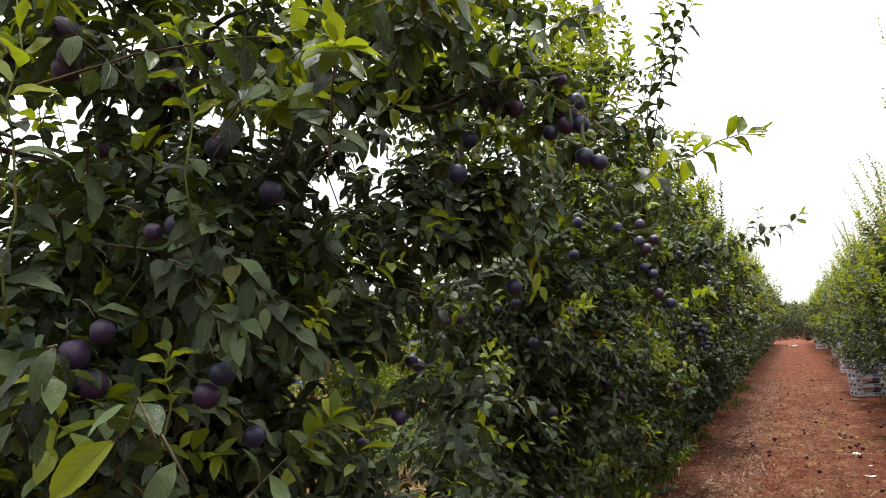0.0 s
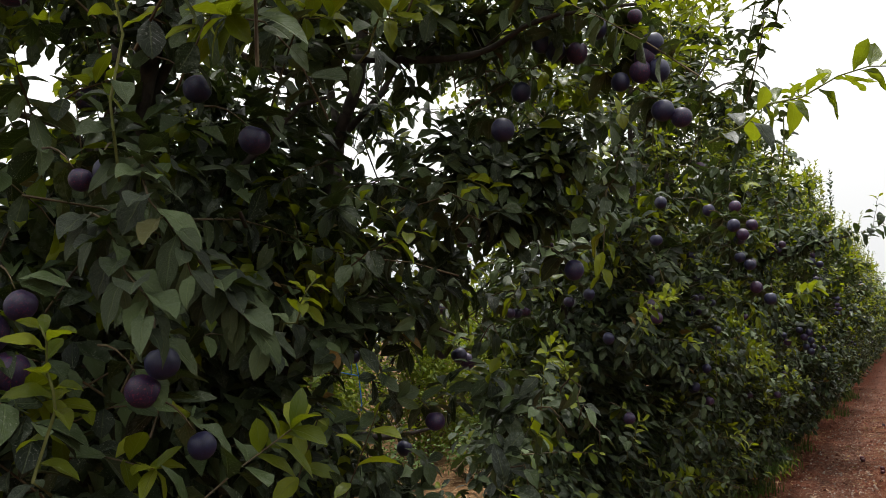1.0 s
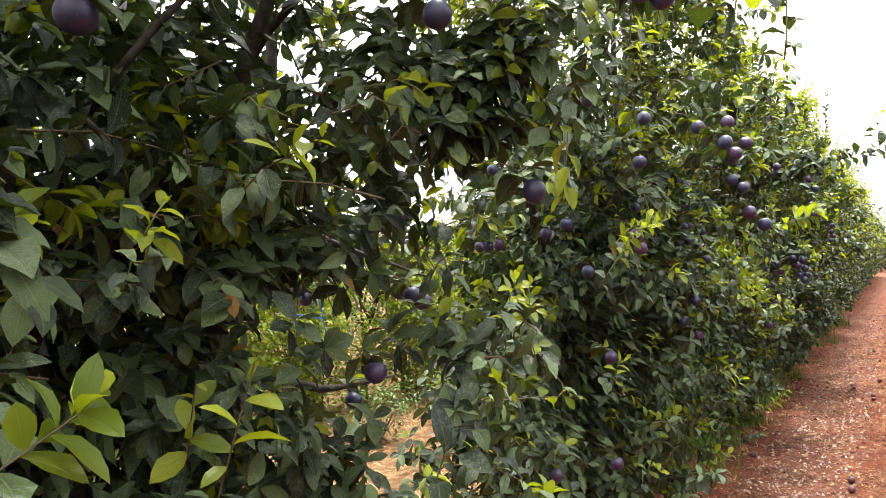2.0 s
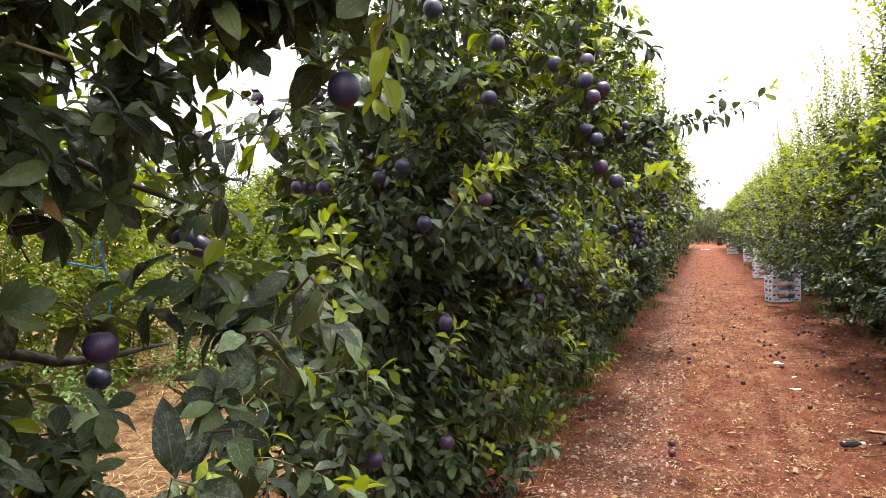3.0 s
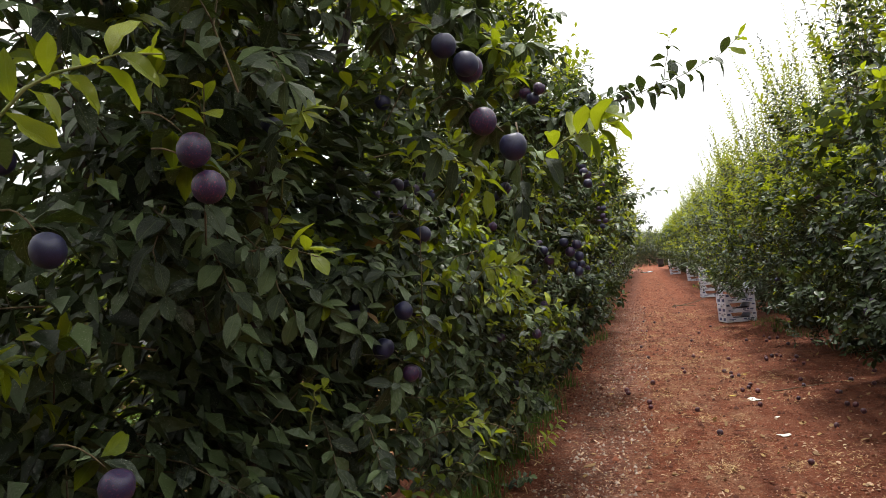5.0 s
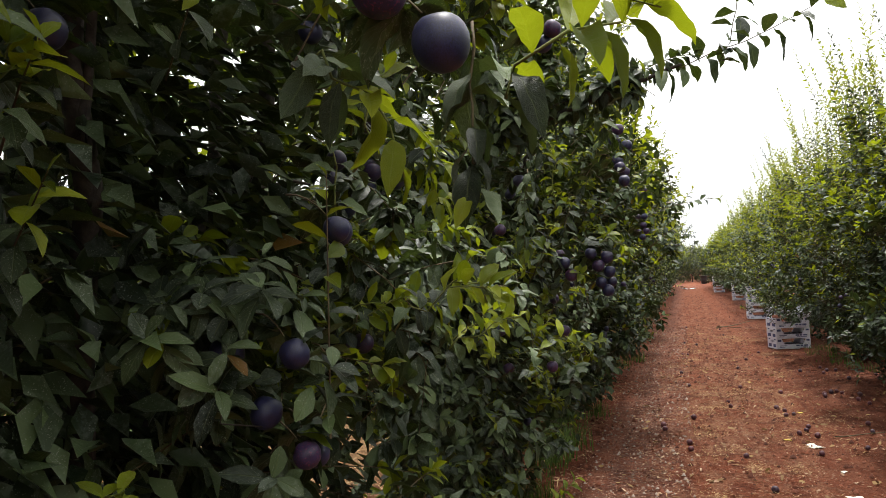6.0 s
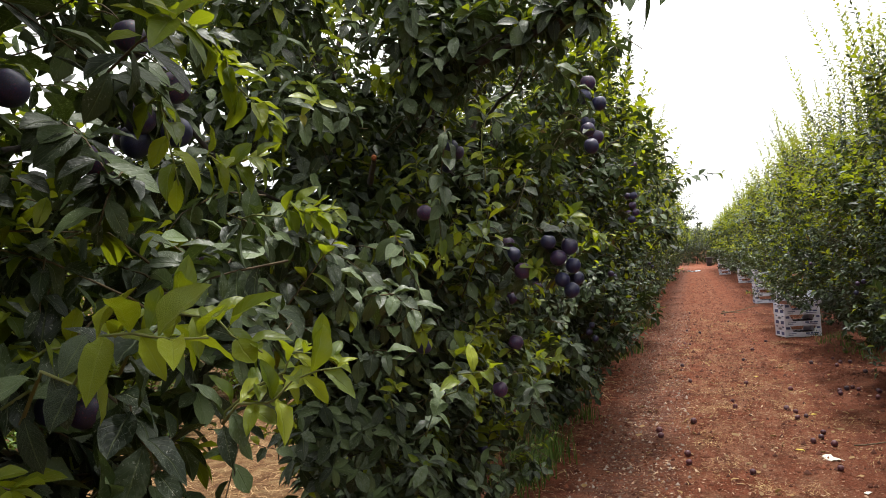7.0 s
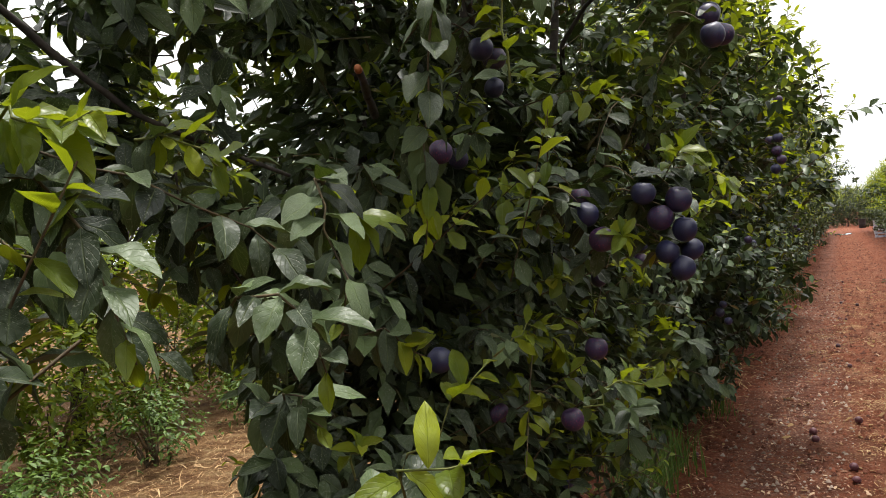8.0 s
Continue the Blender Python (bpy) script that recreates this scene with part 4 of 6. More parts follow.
for p0, p1, count, size, fresh in (
    ((-1.16, 4.31, 1.73), (-1.14, 4.31, 1.85), 9, 0.075, 0.8),
    ((-0.99, 5.12, 1.44), (-0.73, 5.09, 1.53), 11, 0.08, 0.8),
    ((-1.17, 5.07, 1.2), (-1.09, 5.09, 1.31), 8, 0.06, 1),
    ((-1.24, 4.52, 1.14), (-1.19, 4.53, 1.24), 8, 0.06, 1),
    ((-0.82, 4.45, 1.82), (-0.69, 4.44, 1.67), 9, 0.1, 0.6),
    ((-0.92, 4.79, 1.74), (-0.85, 4.8, 1.91), 9, 0.085, 0.9),
    ((-1.05, 5.37, 1.86), (-0.93, 5.31, 1.7), 13, 0.08, 0.6),
    ((-0.99, 5.26, 1.47), (-0.76, 5.22, 1.5), 12, 0.085, 0.9),
    ((-0.97, 5.43, 1.37), (-0.78, 5.44, 1.45), 9, 0.085, 1),
):
    spray(near_trees[1], p0, p1, count, size, fresh, rng)
for p0, p1, count, size, fresh in (
    ((-1.24, 5.29, 1.43), (-1.02, 5.41, 1.49), 12, 0.085, 0.7),
    ((-1.09, 5.34, 1.43), (-0.99, 5.32, 1.32), 9, 0.09, 0),
    ((-1.08, 6.13, 1.5), (-0.9, 6.09, 1.42), 12, 0.08, 0.1),
    ((-0.93, 6.14, 1.18), (-0.74, 6.09, 1.35), 10, 0.08, 0.5),
    ((-1.48, 6.14, 1.75), (-1.03, 6.33, 1.47), 20, 0.095, 0.05),
    ((-1.43, 6.05, 1.62), (-1.24, 6.16, 1.43), 10, 0.095, 0),
):
    spray(near_trees[1], p0, p1, count, size, fresh, rng)
for p0, p1, count, size, fresh in (
    ((-1.12, 7.05, 0.40), (-0.92, 7.15, 0.58), 12, 0.09, 1),
    ((-1.05, 6.3, 1.66), (-0.95, 6.18, 1.46), 14, 0.08, 0.1),
    ((-0.87, 6.57, 1.81), (-0.87, 6.56, 2.04), 12, 0.07, 1),
    ((-0.96, 6.49, 1.97), (-0.99, 6.47, 1.56), 16, 0.085, 0.3),
    ((-1.34, 6.22, 1.75), (-1.21, 6.29, 1.68), 12, 0.085, 0.9),
    ((-1.25, 6.55, 1.38), (-1.08, 6.59, 1.36), 14, 0.085, 0.4),
    ((-1.02, 6.39, 1.21), (-0.89, 6.46, 1.38), 9, 0.085, 0.6),
    ((-1.14, 6.44, 1.18), (-1.13, 6.44, 1.23), 6, 0.07, 1),
    ((-0.9, 6.91, 1.2), (-0.76, 6.99, 1.26), 11, 0.075, 0.6),
    ((-1.1, 6.92, 1.3), (-0.98, 6.98, 1.36), 9, 0.07, 0.8),
    ((-1.28, 6.71, 1.73), (-1.17, 6.65, 1.59), 12, 0.08, 0),
):
    spray(near_trees[2], p0, p1, count, size, fresh, rng)
spray(near_trees[0], (-0.34, 1.78, 1.99), (-0.01, 1.95, 2.12), 15, 0.1, 0.95, rng, 0.07)
for x, y, z, size in (
    (-0.53, 2.18, 2.3, 0.06), (-0.54, 2.17, 2.37, 0.06), (-0.56, 2.17, 2.34, 0.053), (-0.53, 2.2, 2.2, 0.057), (-0.49, 2.22, 2.18, 0.053), (-0.57, 2.16, 2.3, 0.057),
    (-0.66, 2.11, 2.42, 0.053), (-0.71, 2.09, 2.36, 0.057), (-0.76, 2.07, 2.37, 0.053), (-0.79, 2.05, 2.39, 0.05), (-0.62, 2.15, 2.28, 0.05), (-0.57, 2.14, 2.44, 0.039),
    (-0.85, 2.04, 2.27, 0.053), (-0.97, 1.06, 1.61, 0.049), (-1, 1.05, 1.57, 0.051), (-0.93, 1.1, 1.49, 0.04), (-1.02, 1, 1.89, 0.047), (-1.06, 0.98, 1.88, 0.036),
    (-1.17, 0.96, 1.7, 0.047), (-1.2, 0.96, 1.6, 0.064), (-1.22, 0.94, 1.66, 0.059), (-1.18, 1.28, 2.13, 0.056),
):
    hung_plum(near_trees[0], (x, y, z), size, rng)
for x, y, z, size in (
    (-0.68, 1.47, 2.39, 0.056), (-1.01, 1.63, 2.46, 0.056), (-1.02, 1.88, 2.61, 0.056), (-0.83, 1.89, 2.13, 0.056), (-1.24, 0.92, 2.3, 0.056), (-1.28, 0.97, 2.27, 0.056),
    (-1.35, 1.01, 2.27, 0.056), (-1.49, 1.18, 2.43, 0.056), (-1.02, 1.28, 2, 0.056), (-1.57, 1.29, 2.19, 0.056), (-1.59, 2.85, 1.85, 0.056),
    (-0.79, 2.2, 1.81, 0.054), (-1.34, 2.5, 1.58, 0.054), (-1.18, 2.1, 1.41, 0.054), (-1.54, 2.71, 1.59, 0.056), (-1.33, 2.54, 1.56, 0.056), (-2.08, 2.8, 1.6, 0.056),
    (-2.05, 2.81, 1.57, 0.056), (-1.53, 2.44, 1.27, 0.056), (-1.31, 3, 2.29, 0.056), (-1.91, 2.03, 1.9, 0.056),
):
    hung_plum(near_trees[0], (x, y, z), size, rng)
for x, y, z, size in (
    (-0.68, 4.36, 1.86, 0.065), (-0.62, 4.38, 1.8, 0.062), (-0.7, 4.35, 1.98, 0.067), (-1.13, 4.83, 1.32, 0.061), (-1.19, 4.8, 1.43, 0.066),
    (-1.06, 4.85, 1.24, 0.052), (-0.99, 4.86, 1.65, 0.05), (-1.26, 4.48, 1.94, 0.064), (-1.18, 5.14, 2.13, 0.056),
    (-1.27, 5.72, 1.97, 0.056), (-1.26, 5.61, 1.89, 0.056), (-1.52, 6.02, 1.95, 0.056), (-1.23, 5.57, 2.01, 0.056), (-1.23, 5.49, 1.78, 0.056), (-1.5, 5.85, 1.9, 0.056),
    (-1.68, 5.96, 2.01, 0.056), (-1.36, 5.54, 1.37, 0.056), (-1.53, 5.65, 1.35, 0.056), 
):
    hung_plum(near_trees[1], (x, y, z), size, rng)
for x, y, z, size in (
    (-0.78, 3.85, 2.2, 0.056), (-0.64, 3.65, 2.09, 0.056), (-0.64, 4.12, 2.15, 0.056), (-0.68, 3.99, 2.07, 0.056), (-0.98, 3.67, 2.06, 0.056), (-1.05, 4.8, 1.43, 0.056),
    (-1.6, 3.55, 2.09, 0.05), (-1.6, 3.64, 1.92, 0.05), (-1.6, 3.5, 1.8, 0.05), (-1.62, 3.44, 1.75, 0.05), (-1.6, 3.54, 1.84, 0.05), (-1.62, 3.51, 1.75, 0.048),
    (-1.48, 3.68, 2.09, 0.052), (-1.06, 3.83, 1.77, 0.058), (-1.05, 3.85, 1.71, 0.058), (-0.72, 5.58, 2.17, 0.052), (-0.75, 5.6, 2.2, 0.05), (-0.69, 5.56, 2.2, 0.05),
    (-0.67, 3.89, 2.21, 0.056), (-0.65, 3.91, 2.08, 0.056), (-0.89, 3.45, 2.19, 0.054), (-1.88, 3.12, 1.84, 0.056), (-1.94, 3.35, 1.78, 0.056), (-1, 3.16, 2.23, 0.056),
):
    hung_plum(near_trees[1], (x, y, z), size, rng)
for x, y, z, size in (
    (-1.31, 3.66, 1.83, 0.056), (-1.5, 3.87, 1.81, 0.056), (-1.24, 3.7, 1.62, 0.056), (-1.17, 3.73, 1.25, 0.056), (-1.7, 3.77, 1.77, 0.056), (-0.95, 4.52, 2.56, 0.056),
    (-0.73, 4.26, 2.01, 0.056), (-0.69, 4.28, 1.97, 0.056), (-1.03, 4.92, 2.43, 0.056), (-1.15, 4.86, 1.31, 0.056), (-1.07, 4.9, 1.23, 0.056), (-1.02, 4.93, 1.65, 0.056),
    (-1.17, 3.73, 0.8, 0.056), (-1.31, 3.4, 0.82, 0.056),
):
    hung_plum(near_trees[1], (x, y, z), size, rng)
for x, y, z, size in (
    (-2.11, 3.93, 2.18, 0.056),
):
    hung_plum(near_trees[1], (x, y, z), size, rng)
for x, y, z, size in (
    (-0.93, 7.12, 1.6, 0.058), (-0.9, 7.13, 1.54, 0.061), (-0.96, 7.17, 1.64, 0.055), (-0.78, 7.2, 1.58, 0.061), (-0.74, 7.22, 1.62, 0.066), (-0.81, 7.18, 1.64, 0.058),
    (-0.73, 7.22, 1.55, 0.058), (-0.77, 7.21, 1.5, 0.058), (-0.73, 7.29, 1.5, 0.055), (-0.74, 7.22, 1.46, 0.058), 
    (-0.67, 7.64, 2.08, 0.081), (-0.7, 7.63, 2.14, 0.081), (-0.65, 7.64, 2.22, 0.072), (-0.71, 7.62, 2.25, 0.081), (-0.69, 7.63, 2.31, 0.072), (-1.53, 6.23, 1.56, 0.056),
    (-1.57, 6.22, 1.62, 0.056), (-1.1, 6.97, 1.99, 0.056), (-1.09, 7.72, 1.41, 0.056),
):
    hung_plum(near_trees[2], (x, y, z), size, rng)
for x, y, z, size in (
    (-1.1, 7.04, 1.98, 0.056), (-1.18, 6.82, 1.31, 0.056), (-0.64, 7.21, 1.98, 0.056), (-0.67, 7.38, 2.07, 0.056), (-1.66, 6.36, 1.55, 0.056), (-1.22, 7.3, 1.97, 0.056),
    (-1.3, 7.21, 1.78, 0.056), (-0.96, 7.22, 1.27, 0.056), (-1.02, 7.18, 1.1, 0.056), (-1.26, 7.27, 1.08, 0.056), 
):
    hung_plum(near_trees[2], (x, y, z), size, rng)
for x, y, z, size in (
    (-0.68, 9.86, 1.99, 0.056), (-0.76, 10.39, 2.03, 0.056), (-0.69, 9.86, 1.92, 0.056), (-0.67, 9.87, 1.87, 0.056), (-0.7, 9.85, 1.82, 0.056), (-0.76, 10.39, 1.89, 0.056),
):
    hung_plum(near_trees[3], (x, y, z), size, rng)
branch(near_trees[0], [(-1.74, 1.78, 0.8), (-1.98, 1.5, 1.8), (-1.7, 1.53, 2.54), (-1.3, 1.71, 2.58), (-0.96, 2.05, 2.86)], 0.042, 0.016, rng)
branch(near_trees[0], [(-1.35, 1.95, 2.45), (-1.06, 1.96, 2.38), (-0.89, 1.93, 2.35), (-0.73, 1.9, 2.39), (-0.52, 1.99, 2.40)], 0.012, 0.004, rng)
branch(near_trees[0], [(-2.36, 2.0, 1.2), (-2.06, 2.18, 1.43), (-1.83, 2.3, 1.38), (-1.7, 2.5, 1.28), (-1.6, 2.75, 1.3)], 0.036, 0.004, rng)
branch(near_trees[0], [(-2.19, 2.45, 1.93), (-1.87, 2.5, 1.86), (-1.69, 2.59, 1.75), (-1.53, 2.9, 1.63)], 0.024, 0.004, rng)
branch(near_trees[1], [(-1.63, 6.10, 2.08), (-1.59, 6.31, 1.91), (-1.54, 6.4, 1.83), (-1.4, 6.64, 1.72)], 0.008, 0.004, rng, "branch")
branch(near_trees[2], [(-1.65, 7.8, 0.75), (-1.55, 7.75, 1.57), (-1.5, 7.8, 2.03), (-1.42, 7.8, 2.5)], 0.034, 0.018, rng)
branch(near_trees[2], [(-1.45, 7.05, 1.9), (-1.32, 6.8, 1.95)], 0.012, 0.009, rng, "stub")
cut = Batch()
put_tube(cut, [(0, 0, 0), (0.006, -0.012, 0.003)], [0.0095, 0.0085], 10)
ob = part("sawn_end", cut.mesh("sawn_end", [M_CUT]), near_trees[2], "freshly sawn orange branch end")
ob.location = Vector((-1.32, 6.8, 1.95)) - near_trees[2].location
for p0, p1, count, size, fresh in (
    ((-0.75, 1.98, 1.5), (-0.68, 1.93, 1.46), 6, 0.074, 0), ((-0.79, 1.93, 1.46), (-0.71, 1.92, 1.42), 7, 0.074, 0), ((-1.18, 2.33, 1.78), (-1.11, 2.29, 1.61), 12, 0.085, 0),
    ((-1.14, 2.28, 1.61), (-1.04, 2.26, 1.59), 8, 0.085, 0), ((-0.75, 2.08, 1.42), (-0.69, 2.06, 1.37), 7, 0.066, 0), ((-1.68, 3.14, 2.05), (-1.42, 3.1, 1.82), 12, 0.08, 0.1),
    ((-1.83, 3.21, 2.21), (-1.93, 3.18, 2.12), 12, 0.075, 0.6), ((-1.71, 3.34, 1.96), (-1.86, 3.3, 1.92), 10, 0.075, 0.3),
    ((-0.92, 2.03, 1.31), (-0.82, 2.02, 1.23), 10, 0.1, 0), ((-0.89, 1.88, 1.24), (-0.84, 1.9, 1.29), 8, 0.1, 0),
):
    spray(near_trees[0], p0, p1, 0.45 * count, 0.9 * size, fresh, rng)
for p0, p1, count, size, fresh in (
    ((-1.26, 1.69, 1.94), (-1.03, 1.69, 1.93), 12, 0.085, 0.5), ((-1.08, 1.78, 1.93), (-0.88, 1.83, 1.95), 12, 0.085, 0.4),
):
    spray(near_trees[0], p0, p1, 0.45 * count, 0.9 * size, fresh, rng)
for p0, p1, count, size, fresh in (
    ((-1.2, 5.27, 1.42), (-0.99, 5.4, 1.5), 16, 0.085, 1),
    ((-0.99, 5.45, 1.32), (-0.82, 5.51, 1.44), 14, 0.075, 1),
    ((-1.16, 5.59, 2.02), (-1.01, 5.68, 1.83), 22, 0.08, 0.8),
    ((-1.17, 5.53, 1.75), (-0.98, 5.59, 1.77), 16, 0.08, 0.7),
    ((-1.22, 5.87, 1.7), (-1.02, 5.92, 1.71), 16, 0.08, 0.8),
    ((-1.17, 5.9, 1.66), (-1.0, 5.93, 1.47), 18, 0.08, 0.1),
    ((-1.14, 6.25, 1.34), (-1.03, 6.23, 1.33), 10, 0.08, 0.1),
    ((-1.08, 5.4, 1.72), (-1.08, 5.33, 1.66), 8, 0.08, 0.0),
    ((-1.23, 5.34, 1.61), (-1.17, 5.31, 1.54), 9, 0.08, 0.0),
):
    spray(near_trees[1], p0, p1, count, size, fresh, rng)
for x, y, z, size in (
    (-1.24, 5.6, 1.87, 0.056), (-1.17, 5.61, 1.92, 0.056), (-1.26, 5.61, 1.83, 0.056), (-1.17, 5.61, 1.84, 0.056), (-1.27, 5.63, 2.02, 0.056),
    (-1.32, 5.59, 1.77, 0.056), (-1.2, 5.41, 1.39, 0.056), (-1.27, 5.42, 1.39, 0.056), (-1.21, 5.31, 1.86, 0.056), (-1.18, 6.89, 1.76, 0.056),
):
    hung_plum(near_trees[1], (x, y, z), size, rng)
# leafy boughs that fill out the crowns towards the path
for k, p0, p1, width, n, young in (
    (0, (-1.3, 2.02, 1.95), (-1.2, 1.99, 1.55), 0.16, 20, 0.1), (0, (-1.25, 1.97, 2.42), (-0.62, 1.95, 2.38), 0.09, 40, 0.25),
    (0, (-1.32, 2.4, 2.05), (-1.28, 2.33, 1.75), 0.12, 30, 0.2), (0, (-1.15, 2.3, 1.42), (-0.95, 2.3, 1.3), 0.1, 16, 0.2),
    (1, (-1.2, 2.84, 1.92), (-1.08, 2.9, 1.96), 0.06, 13, 0.1), (1, (-1.6, 3.85, 2.3), (-1.6, 3.48, 1.8), 0.06, 16, 0.3),
    (1, (-1.45, 4.2, 1.8), (-1.3, 4.2, 1.44), 0.14, 40, 0.05), (1, (-1.3, 4.85, 1.5), (-1.12, 4.8, 1.3), 0.13, 35, 0.1),
    (2, (-2.05, 6.5, 2.15), (-1.5, 6.45, 1.95), 0.17, 34, 0.35),
):
    bough(near_trees[k], p0, p1, width, n, young, int(1000 * (p0[1] + p1[2])))
for k, p0, p1, width, n, young in (
    (2, (-2.1, 6.5, 1.9), (-1.6, 6.42, 1.68), 0.17, 50, 0.2), (2, (-1.75, 6.55, 2.15), (-1.35, 6.5, 2.0), 0.17, 40, 0.4),
    (2, (-1.7, 6.5, 1.75), (-1.3, 6.5, 1.5), 0.16, 45, 0.1), (0, (-1.6, 1.7, 1.4), (-1.25, 1.75, 1.3), 0.14, 34, 0.1),
    (0, (-1.55, 2.0, 1.3), (-1.25, 1.9, 1.15), 0.13, 30, 0.1), (0, (-1.55, 2.3, 1.2), (-1.3, 2.15, 1.0), 0.12, 22, 0.1),
    (0, (-1.6, 1.8, 1.1), (-1.3, 1.7, 1.0), 0.14, 30, 0.2), (0, (-1.55, 1.9, 1.68), (-1.3, 1.75, 1.56), 0.13, 24, 0.2),
    (1, (-1.8, 3.5, 1.05), (-1.45, 3.4, 0.9), 0.16, 55, 0.1),
):
    bough(near_trees[k], p0, p1, width, n, young, int(1000 * (p0[1] + p1[2])))
for k, p0, p1, width, n, young in (
    (1, (-1.7, 3.7, 0.85), (-1.4, 3.6, 0.7), 0.16, 50, 0.2), (1, (-1.9, 3.35, 0.85), (-1.5, 3.3, 0.75), 0.14, 34, 0.2),
    (2, (-1.6, 6.7, 1.05), (-1.3, 6.66, 0.95), 0.14, 40, 0.2), (2, (-1.5, 7.0, 0.8), (-1.2, 6.95, 0.7), 0.14, 45, 0.2),
    (2, (-1.6, 6.75, 0.7), (-1.3, 6.72, 0.55), 0.13, 34, 0.2), (0, (-1.14, 2.1, 2.11), (-1.0, 2.16, 1.96), 0.11, 46, 0.15),
    (0, (-0.99, 2.18, 2.12), (-0.89, 2.2, 1.94), 0.1, 46, 0.15), (0, (-0.94, 2.29, 2.07), (-0.79, 2.28, 2.06), 0.09, 30, 0.4),
    (2, (-1.65, 6.53, 2.35), (-1.39, 6.57, 2.38), 0.13, 40, 0.4),
):
    bough(near_trees[k], p0, p1, width, n, young, int(1000 * (p0[1] + p1[2])))
for k, p0, p1, width, n, young in (
    (2, (-1.23, 6.83, 2.45), (-1.09, 6.87, 2.19), 0.13, 40, 0.2), (1, (-1.25, 5.72, 1.57), (-1.13, 5.71, 1.44), 0.1, 30, 0.1),
    (2, (-1.93, 7.08, 2.21), (-1.73, 7.19, 2.11), 0.13, 36, 0.4), (2, (-1.77, 7.2, 2.26), (-1.58, 7.26, 2.2), 0.12, 32, 0.3),
    (0, (-1.65, 1.26, 2.43), (-1.51, 1.39, 2.29), 0.13, 30, 0.3), (0, (-1.36, 1.67, 2.45), (-1.19, 1.77, 2.31), 0.13, 30, 0.3),
    (0, (-1.5, 2.14, 2.37), (-1.4, 2.22, 2.14), 0.12, 16, 0.2), (2, (-1.15, 6.85, 2.16), (-0.6, 6.66, 2.28), 0.10, 55, 0.15),
    (2, (-1.1, 7.0, 2.35), (-0.8, 6.85, 2.6), 0.12, 40, 0.4),
):
    bough(near_trees[k], p0, p1, width, n, young, int(1000 * (p0[1] + p1[2])))
# the branch that reaches out over the path, and a thinner one further on
branch(near_trees[2], [(-1.0, 6.85, 2.22), (-0.6, 6.66, 2.29), (-0.36, 6.56, 2.33)], 0.014, 0.006, rng, "branch")
spray(near_trees[2], (-0.45, 6.6, 2.33), (0.19, 6.5, 2.55), 15, 0.125, 0.2, rng, -0.035)
spray(near_trees[2], (-0.23, 6.52, 2.31), (-0.13, 6.5, 2.61), 9, 0.09, 0.2, rng, 0.0)
spray(near_trees[2], (-0.75, 6.72, 2.26), (-0.3, 6.55, 2.36), 34, 0.08, 0.05, rng, 0.03)
for p0, p1, count, size, fresh in (
    ((-1.1, 6.9, 2.15), (-0.85, 6.75, 2.0), 16, 0.075, 0.1), ((-0.95, 6.85, 2.2), (-0.75, 6.72, 2.32), 14, 0.075, 0.3), ((-0.85, 6.85, 2.3), (-0.6, 6.9, 2.05), 16, 0.075, 0.0),
    ((-0.7, 6.78, 2.35), (-0.52, 6.6, 2.28), 14, 0.075, 0.1), ((-0.9, 6.9, 2.3), (-0.85, 6.8, 2.6), 16, 0.075, 0.4), ((-0.65, 6.75, 2.36), (-0.55, 6.7, 2.62), 14, 0.07, 0.4),
):
    spray(near_trees[2], p0, p1, count, size, fresh, rng)
spray(near_trees[3], (-0.8, 10.0, 1.95), (-0.05, 10.1, 2.12), 16, 0.085, 0.1, rng, 0.03)

for tree, rows in JOINED.items():
    lot = Batch()
    for kind, fine in ((0, FINE_A), (1, FINE_Y)):
        for v in range(4):
            some = [q for q in rows if q[4] == kind and q[5] == v]
            if some:
                put_leaves(lot, fine[v], *(np.array([q[c] for q in some]) for c in range(4)), np.full(len(some), kind))
    tagged(part("leaves", lot.mesh("leaves", [M_LEAF, M_YOUNG], uv=True), tree), kind="stuff")

# ---- ground ----
def ground_height(x, y):
    bank = 0.05 * (np.exp(-((x + 1.9) / 0.5) ** 2) + np.exp(-((x - 2.5) / 0.7) ** 2))
    rut = -0.02 * (np.exp(-((x + 0.8) / 0.22) ** 2) + np.exp(-((x - 0.75) / 0.25) ** 2))
    lumps = 0.010 * np.sin(x * 5.1 + np.sin(y * 2.3)) * np.sin(y * 4.3 + 1.7 * np.sin(x * 3.1)) + 0.006 * np.sin(x * 17 + y * 5) * np.sin(y * 13 - x * 7)
    return bank + rut + lumps * np.clip((20 - y) / 8, 0, 1)


